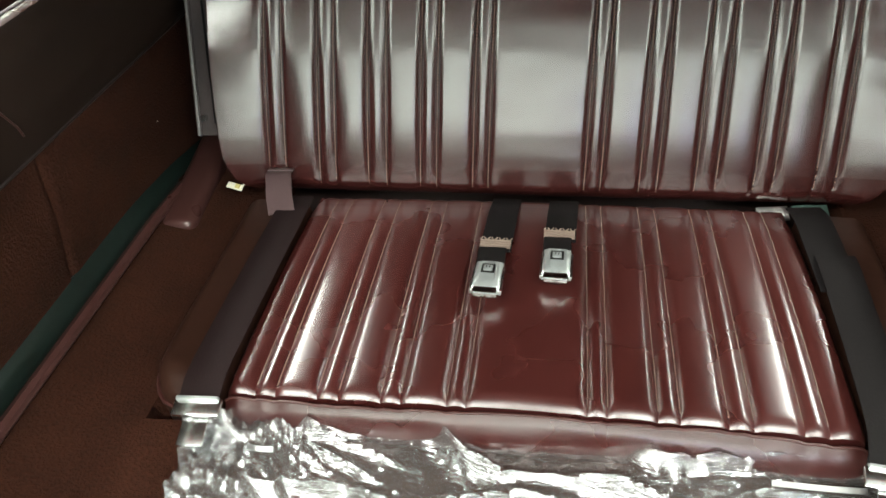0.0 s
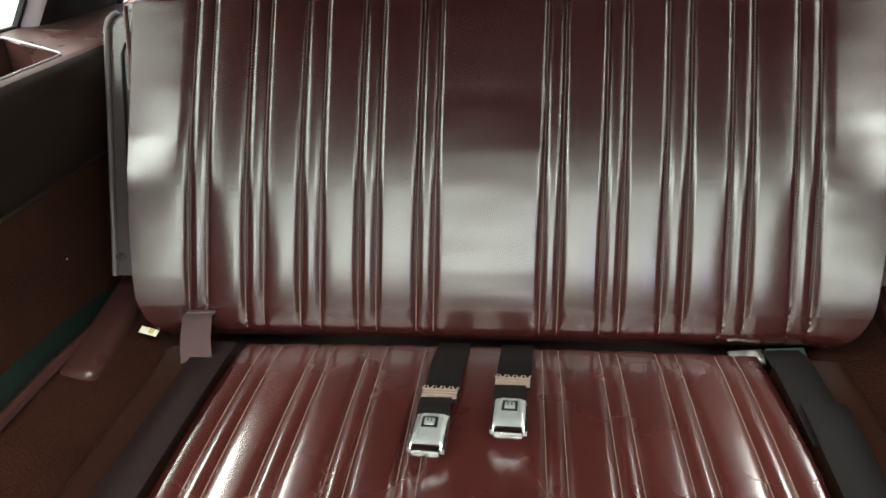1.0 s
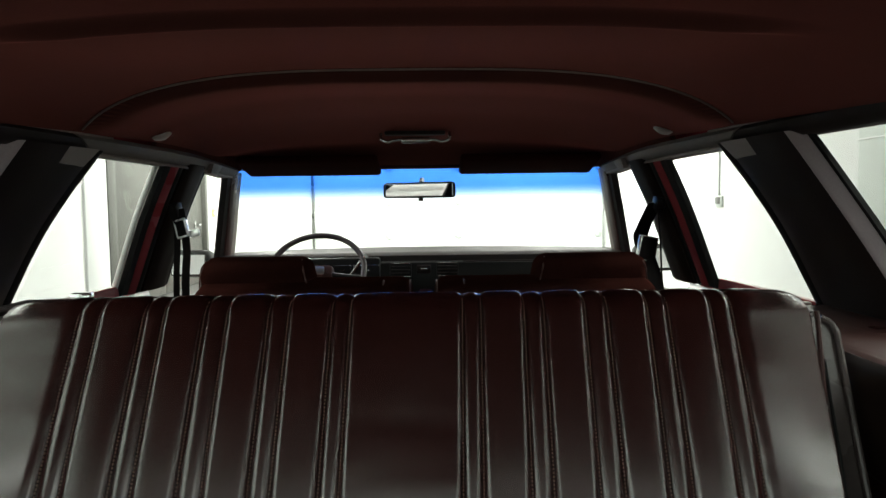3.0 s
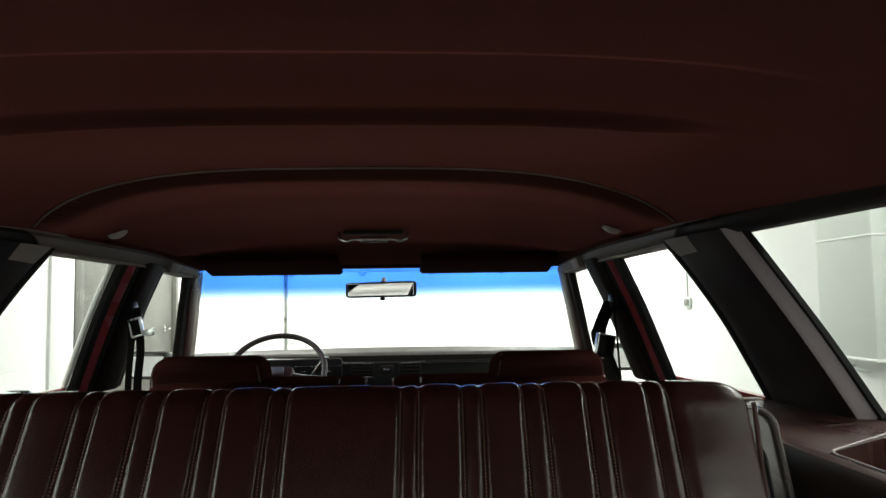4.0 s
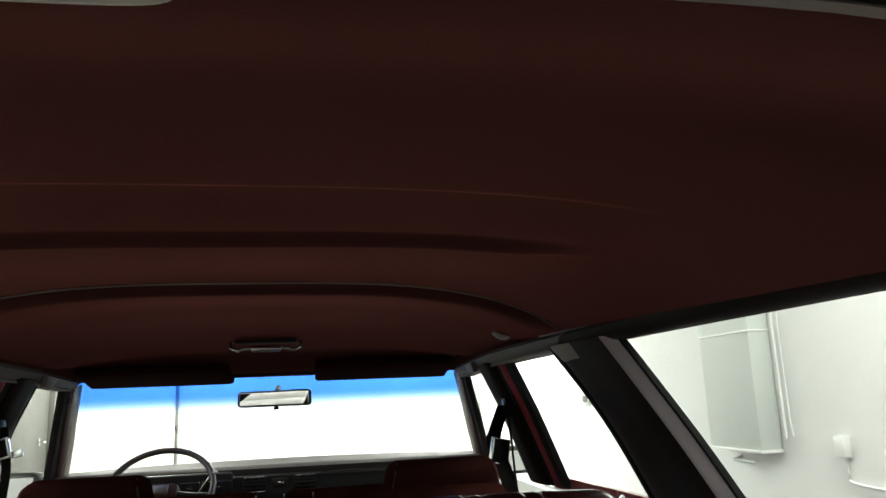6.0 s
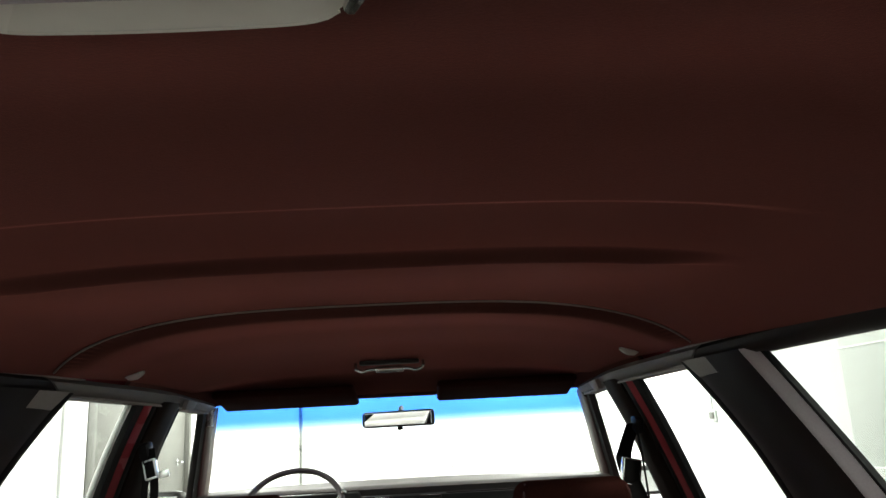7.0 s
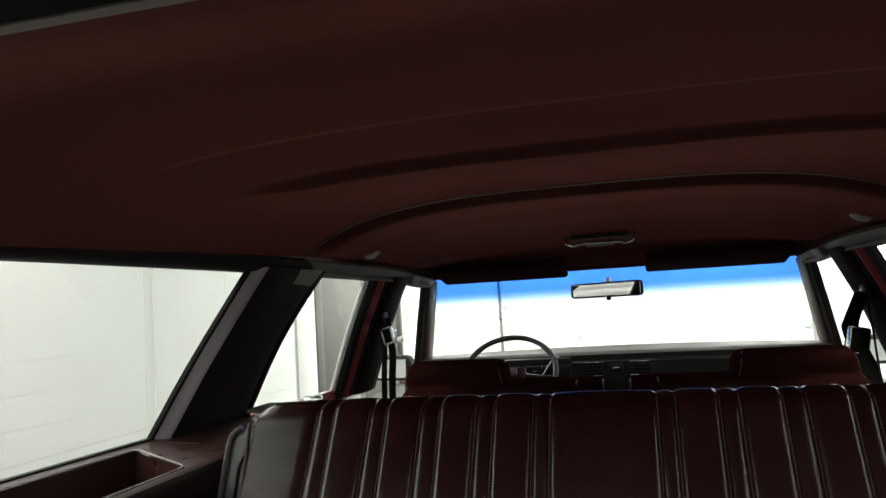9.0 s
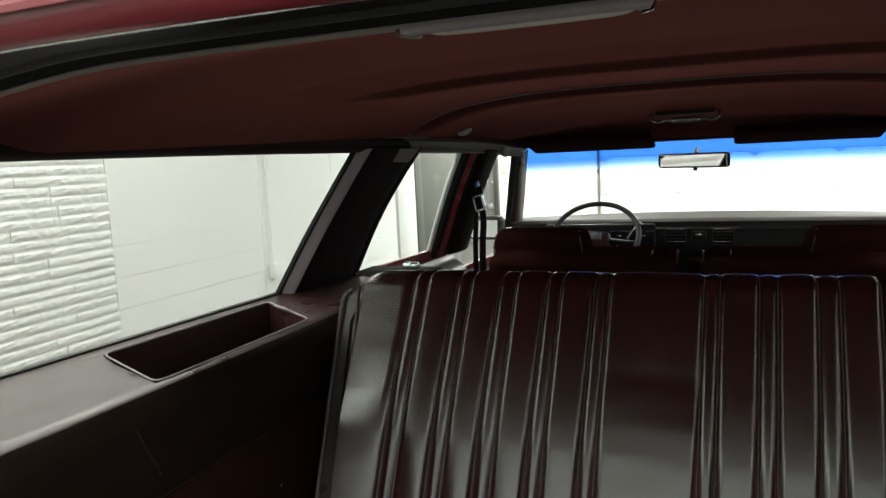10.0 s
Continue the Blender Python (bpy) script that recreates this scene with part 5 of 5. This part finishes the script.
part("badge", box((0.05, 0.03, 0.008), tilt @ Vector((0, -0.005, 0.008)), 0.003, tilt.to_3x3().to_4x4()), STEEL, whl)

mir = thing("rear_view_mirror", (-0.008, 1.63, 1.25), "rear-view mirror with dark frame on the windshield", "mirror")
mrot = pose(0, 0, 0, 1.0, 0, -36)
mx, my, mz = -0.008, 1.62, 1.244
part("housing", box((0.284, 0.026, 0.050), (mx, my + 0.016, mz), 0.012, mrot, 4), BLACK, mir)
part("glass", box((0.270, 0.004, 0.041), (mx, my + 0.001, mz), 0.0018, mrot, 2), MIRROR, mir, "silvered mirror glass", False)
part("stem", rod([(mx + 0.01, my + 0.03, mz + 0.02), (mx + 0.01, my + 0.12, mz + 0.035)], 0.009, 8), BLACK, mir)
part("tab", box((0.016, 0.01, 0.01), (mx + 0.008, my + 0.014, mz - 0.03), 0.003), BLACK, mir)

for cx, w, nm in ((-0.325, 0.41, "driver"), (0.325, 0.41, "passenger")):
    vis = thing("sun_visor", (cx, 1.5, 1.33), "maroon cloth sun visor, darkened for its shaded face, folded up under the headliner", "sun visor", "sun visors")
    bmv = box((w, 0.17, 0.024), (0, 0, 0), 0.011, None, 3)
    bmesh.ops.transform(bmv, matrix=pose(cx, 1.48, 1.318, -12), verts=bmv.verts)
    part("pad", bmv, VISORSHADE, vis)
    part("pivot", rod([(cx - 0.19, 1.56, 1.318), (cx - 0.19, 1.575, 1.335)], 0.006, 6), DARKPLASTIC, vis)

for s, nm in SIDES:
    hk = thing("coat_hook", (s * 0.553, 0.875, 1.365), "small chrome coat hook on the headliner, its glint painted white", "coat hook", "coat hooks")
    # The hook's glints are put into its near-white colour.
    part("base", box((0.032, 0.020, 0.014), (s * 0.560, 0.885, 1.371), 0.004), GLINTWHITE, hk)
    part("hook", rod(smooth_line([(s * 0.566, 0.885, 1.368), (s * 0.553, 0.868, 1.357), (s * 0.536, 0.860, 1.356), (s * 0.520, 0.857, 1.366)], 9), [0.010, 0.010, 0.0095, 0.009, 0.0085, 0.008, 0.008, 0.0075, 0.007, 0.006], 8), GLINTWHITE, hk)

ml = thing("map_light", (0, 1.157, 1.37), "chrome-trimmed reading lamp on the headliner", "lamp")
part("recess", box((0.155, 0.04, 0.010), (-0.004, 1.165, 1.384), 0.004), DASHPAD, ml)
part("bracket", rod(smooth_line([(-0.091, 1.148, 1.384), (-0.089, 1.144, 1.368), (-0.07, 1.140, 1.360), (-0.05, 1.139, 1.365), (0.042, 1.139, 1.365), (0.062, 1.140, 1.360), (0.082, 1.144, 1.368), (0.084, 1.148, 1.386)], 30), 0.0042, 8), BRIGHTSTRIP, ml, "curved chrome bracket")
part("lens", box((0.074, 0.02, 0.016), (-0.002, 1.136, 1.364), 0.005), BRIGHTSTRIP, ml, "grey lens bar")

DOME_X = -0.0035
dome = thing("dome_lamp", (DOME_X, -0.512, 1.395), "cream plastic dome lamp with chrome ends at the roof rear", "dome lamp")


def lens(u, v):
    """The lens: a flat belly with a bowed front edge and round corners."""
    e = max(0.0, 1 - abs(u) ** 14) ** 0.5
    front = -0.4955 - 0.003 * u * u - 0.008 * abs(u) ** 10
    y = lerp(-0.5205, front, 0.5 + 0.5 * v)
    return (DOME_X + (0.0750 - 0.0035 * v * (1 if v > 0 else 0.3)) * u, y, 1.3845 - e * (0.0050 + 0.0040 * (1 + v)) * (1 - 0.8 * max(0.0, v) ** 9))


part("lens", grid(lens, span(-1, 1, 40), span(-1, 0.6, 10) + span(0.64, 1, 9), thick=-0.003), CREAM, dome)
part("edge_ridge", rod([Vector(lens(u, 0.86)) - Vector((0, 0, 0.0004)) for u in span(-0.93, 0.93, 30)], 0.0013, 6), CREAM, dome, "raised rib along the lens edge")
part("bezel", box((0.158, 0.009, 0.008), (DOME_X + 0.001, -0.5240, 1.3752), 0.003), GREYTRIM, dome, "grey bezel strip")
for s in (-1, 1):
    part("end_clip", rod([(DOME_X + s * 0.079, -0.5270, 1.3738), (DOME_X + s * 0.0765, -0.519, 1.3738), (DOME_X + s * 0.0715, -0.508, 1.3738)], [0.0022, 0.0036, 0.0028], 8), CHROME, dome, "chrome end clip")
part("base", box((0.145, 0.024, 0.012), (DOME_X, -0.5085, 1.389), 0.003), DARKPLASTIC, dome)

# belts on the centre pillars
for s, nm in SIDES:
    sb = thing("shoulder_belt", (s * 0.66, 1.3, 1.0), "black shoulder belt hanging on the centre pillar with latch plate", "seat belt", "shoulder belts")
    a = Vector((s * 0.628, 1.185, 1.198))
    part("guide", box((0.026, 0.05, 0.045), a + Vector((s * 0.006, 0.01, 0)), 0.01, pose(0, 0, 0, 25)), BLACK, sb, "black belt guide")
    if s < 0:
        # the driver's belt hangs edge-on with its plate up under the guide
        for dx, w in ((0.0, 0.016), (0.024, 0.02)):
            part("webbing", ribbon(smooth_line([a + Vector((dx * 0.4, 0, 0)), Vector((-0.634 + dx, 1.20, 1.10)), Vector((-0.640 + dx, 1.20, 1.0)), Vector((-0.65 + dx, 1.22, 0.80))], 20), (1, 0.4, 0), w, 0.002), WEB, sb)
        pc, prot = Vector((-0.618, 1.192, 1.147)), pose(0, 0, 0, 0, -14, -10)
        wide, high = 0.028, 0.042
    else:
        part("webbing", ribbon(smooth_line([a, Vector((0.64, 1.20, 1.10)), Vector((0.65, 1.215, 1.0)), Vector((0.68, 1.25, 0.80))], 20), (0.4, 1, 0), 0.036, 0.002), WEB, sb)
        part("webbing", ribbon(smooth_line([a + Vector((-0.004, 0.01, 0)), Vector((0.612, 1.26, 1.13)), Vector((0.606, 1.255, 1.09)), Vector((0.625, 1.20, 1.0)), Vector((0.66, 1.2, 0.8))], 20), (1, 0.25, 0.1), 0.044, 0.002), WEB, sb)
        pc, prot = Vector((0.612, 1.225, 1.075)), pose(0, 0, 0, 0, 12, 20)
        wide, high = 0.05, 0.06
    pl = part("latch_plate", box((wide, 0.010, high), pc, 0.002, prot), WEB, sb)
    for dz in (-1, 1):
        part("bar", box((wide + 0.005, 0.014, 0.005), pc + prot @ Vector((0, 0, dz * high * 0.53)), 0.002, prot), BRIGHTSTRIP, pl, "silver latch bar")
        part("bar", box((0.004, 0.014, high), pc + prot @ Vector((dz * wide * 0.52, 0, 0)), 0.0015, prot), BRIGHTSTRIP, pl, "silver latch bar")
    part("tongue", box((0.026, 0.004, 0.018), pc + (Vector((0.034, 0, -0.013)) if s < 0 else prot @ Vector((0.004, 0, -0.05))), 0.001, prot), BRIGHTSTRIP, pl, "silver tongue")

    om = thing("door_mirror", (s * 0.86, 2.02, 0.95), "exterior door mirror in a dark housing", "mirror", "door mirrors")
    part("housing", box((0.165, 0.09, 0.102), (s * 0.875, 2.03, 0.983), 0.03, pose(0, 0, 0, 0, 0, s * 8), 4), BLACK, om)
    part("glass", box((0.132, 0.004, 0.074), (s * 0.873, 1.983, 0.983), 0.0018, pose(0, 0, 0, 0, 0, s * 8)), MIRROR, om, "mirror glass", False)
    part("stalk", box((0.1, 0.05, 0.03), (s * 0.79, 2.05, 0.93), 0.008), PAINT, om)

# four road wheels carry the shell
wheel0 = thing("road_wheel", (-0.78, -0.2, 0), "black tyre on a steel rim", "wheel", "road wheels")
c = Vector((-0.78, -0.2, 0.31))
tyre = [c + Vector((0, 0.24 * math.cos(a), 0.24 * math.sin(a))) for a in (2 * math.pi * i / 32 for i in range(32))]
part("tyre", rod(tyre, 0.075, 10, closed=True), RUBBER, wheel0)
part("rim", rod([c + Vector((-0.05, 0, 0)), c + Vector((0.05, 0, 0))], 0.19, 24), STEEL, wheel0)
for x, y in ((0.78, -0.2), (-0.78, 2.75), (0.78, 2.75)):
    copy_thing(wheel0, Matrix.Translation((x, y, 0)))
slab("chassis_rail", (-0.72, -0.5, 0.28), (0.72, 3.0, 0.30), DARKPLASTIC, "dark steel chassis floor")


# ---- wall pieces of the garage, last ----
def block_mesh(length, height, seed, rough):
    """One block of a wall with an uneven face towards +x."""
    r = random.Random(seed)
    ny, nz = (7, 3) if rough else (1, 1)
    bm = bmesh.new()
    vs = {}
    for j in range(nz + 1):
        for i in range(ny + 1):
            y, z = length * (i / ny - 0.5), height * (j / nz - 0.5)
            x = 0.0
            if rough:
                ends = 0.002 if i in (0, ny) else 0.004
                x = ends + 0.0045 * r.random() if 0 < j < nz else 0.002 * r.random()
            inner = 0 < i < ny
            vs[i, j] = bm.verts.new((x, y + (0.02 * (r.random() - 0.5) if inner else 0), z))
    for j in range(nz):
        for i in range(ny):
            bm.faces.new((vs[i, j], vs[i + 1, j], vs[i + 1, j + 1], vs[i, j + 1]))
    rim = [e for e in bm.edges if e.is_boundary]
    ret = bmesh.ops.extrude_edge_only(bm, edges=rim)
    bmesh.ops.translate(bm, verts=[g for g in ret["geom"] if isinstance(g, bmesh.types.BMVert)], vec=(-0.03, 0, 0))
    return mesh_of(bm, "brick" if rough else "block", False)


def place_piece(name, me, at, parent):
    ob = new(name, me)
    ob.parent = parent
    ob.matrix_parent_inverse = parent.matrix_world.inverted()
    ob.matrix_world = Matrix.Translation(at)


CH = 0.2
block_long = block_mesh(1.55, CH - 0.0024, 1, False)
block_short = block_mesh(1.15, CH - 0.0024, 2, False)
for me in (block_long, block_short):
    me.materials.append(WHITEPAINT)
for j in range(9):
    z = 0.038 + CH * (j + 0.5)
    y = 2.45
    k = 0
    while y < 6.55:
        ln = 1.555 if (k == 0) else 1.155
        if y + ln > 6.62:
            break
        place_piece("block", block_long if k == 0 else block_short, (WX, y + ln / 2, z), wall_west)
        y += ln
        k += 1
LEN = (0.52, 0.40, 0.31, 0.46, 0.62, 0.36)
bricks = [block_mesh(ln, 0.0535, 10 + i, True) for i, ln in enumerate(LEN)]
for me in bricks:
    me.materials.append(ROUGHWHITE)
rnd = random.Random(5)
for j in range(29):
    z = 0.03 + 0.0575 * (j + 0.5)
    y = 2.449 - 0.008 * rnd.random()
    while y > 0.1:
        i = rnd.randrange(6)
        place_piece("brick", bricks[i], (WX + 0.006 * rnd.random(), y - LEN[i] / 2, z), wall_west)
        y -= LEN[i] + 0.0015
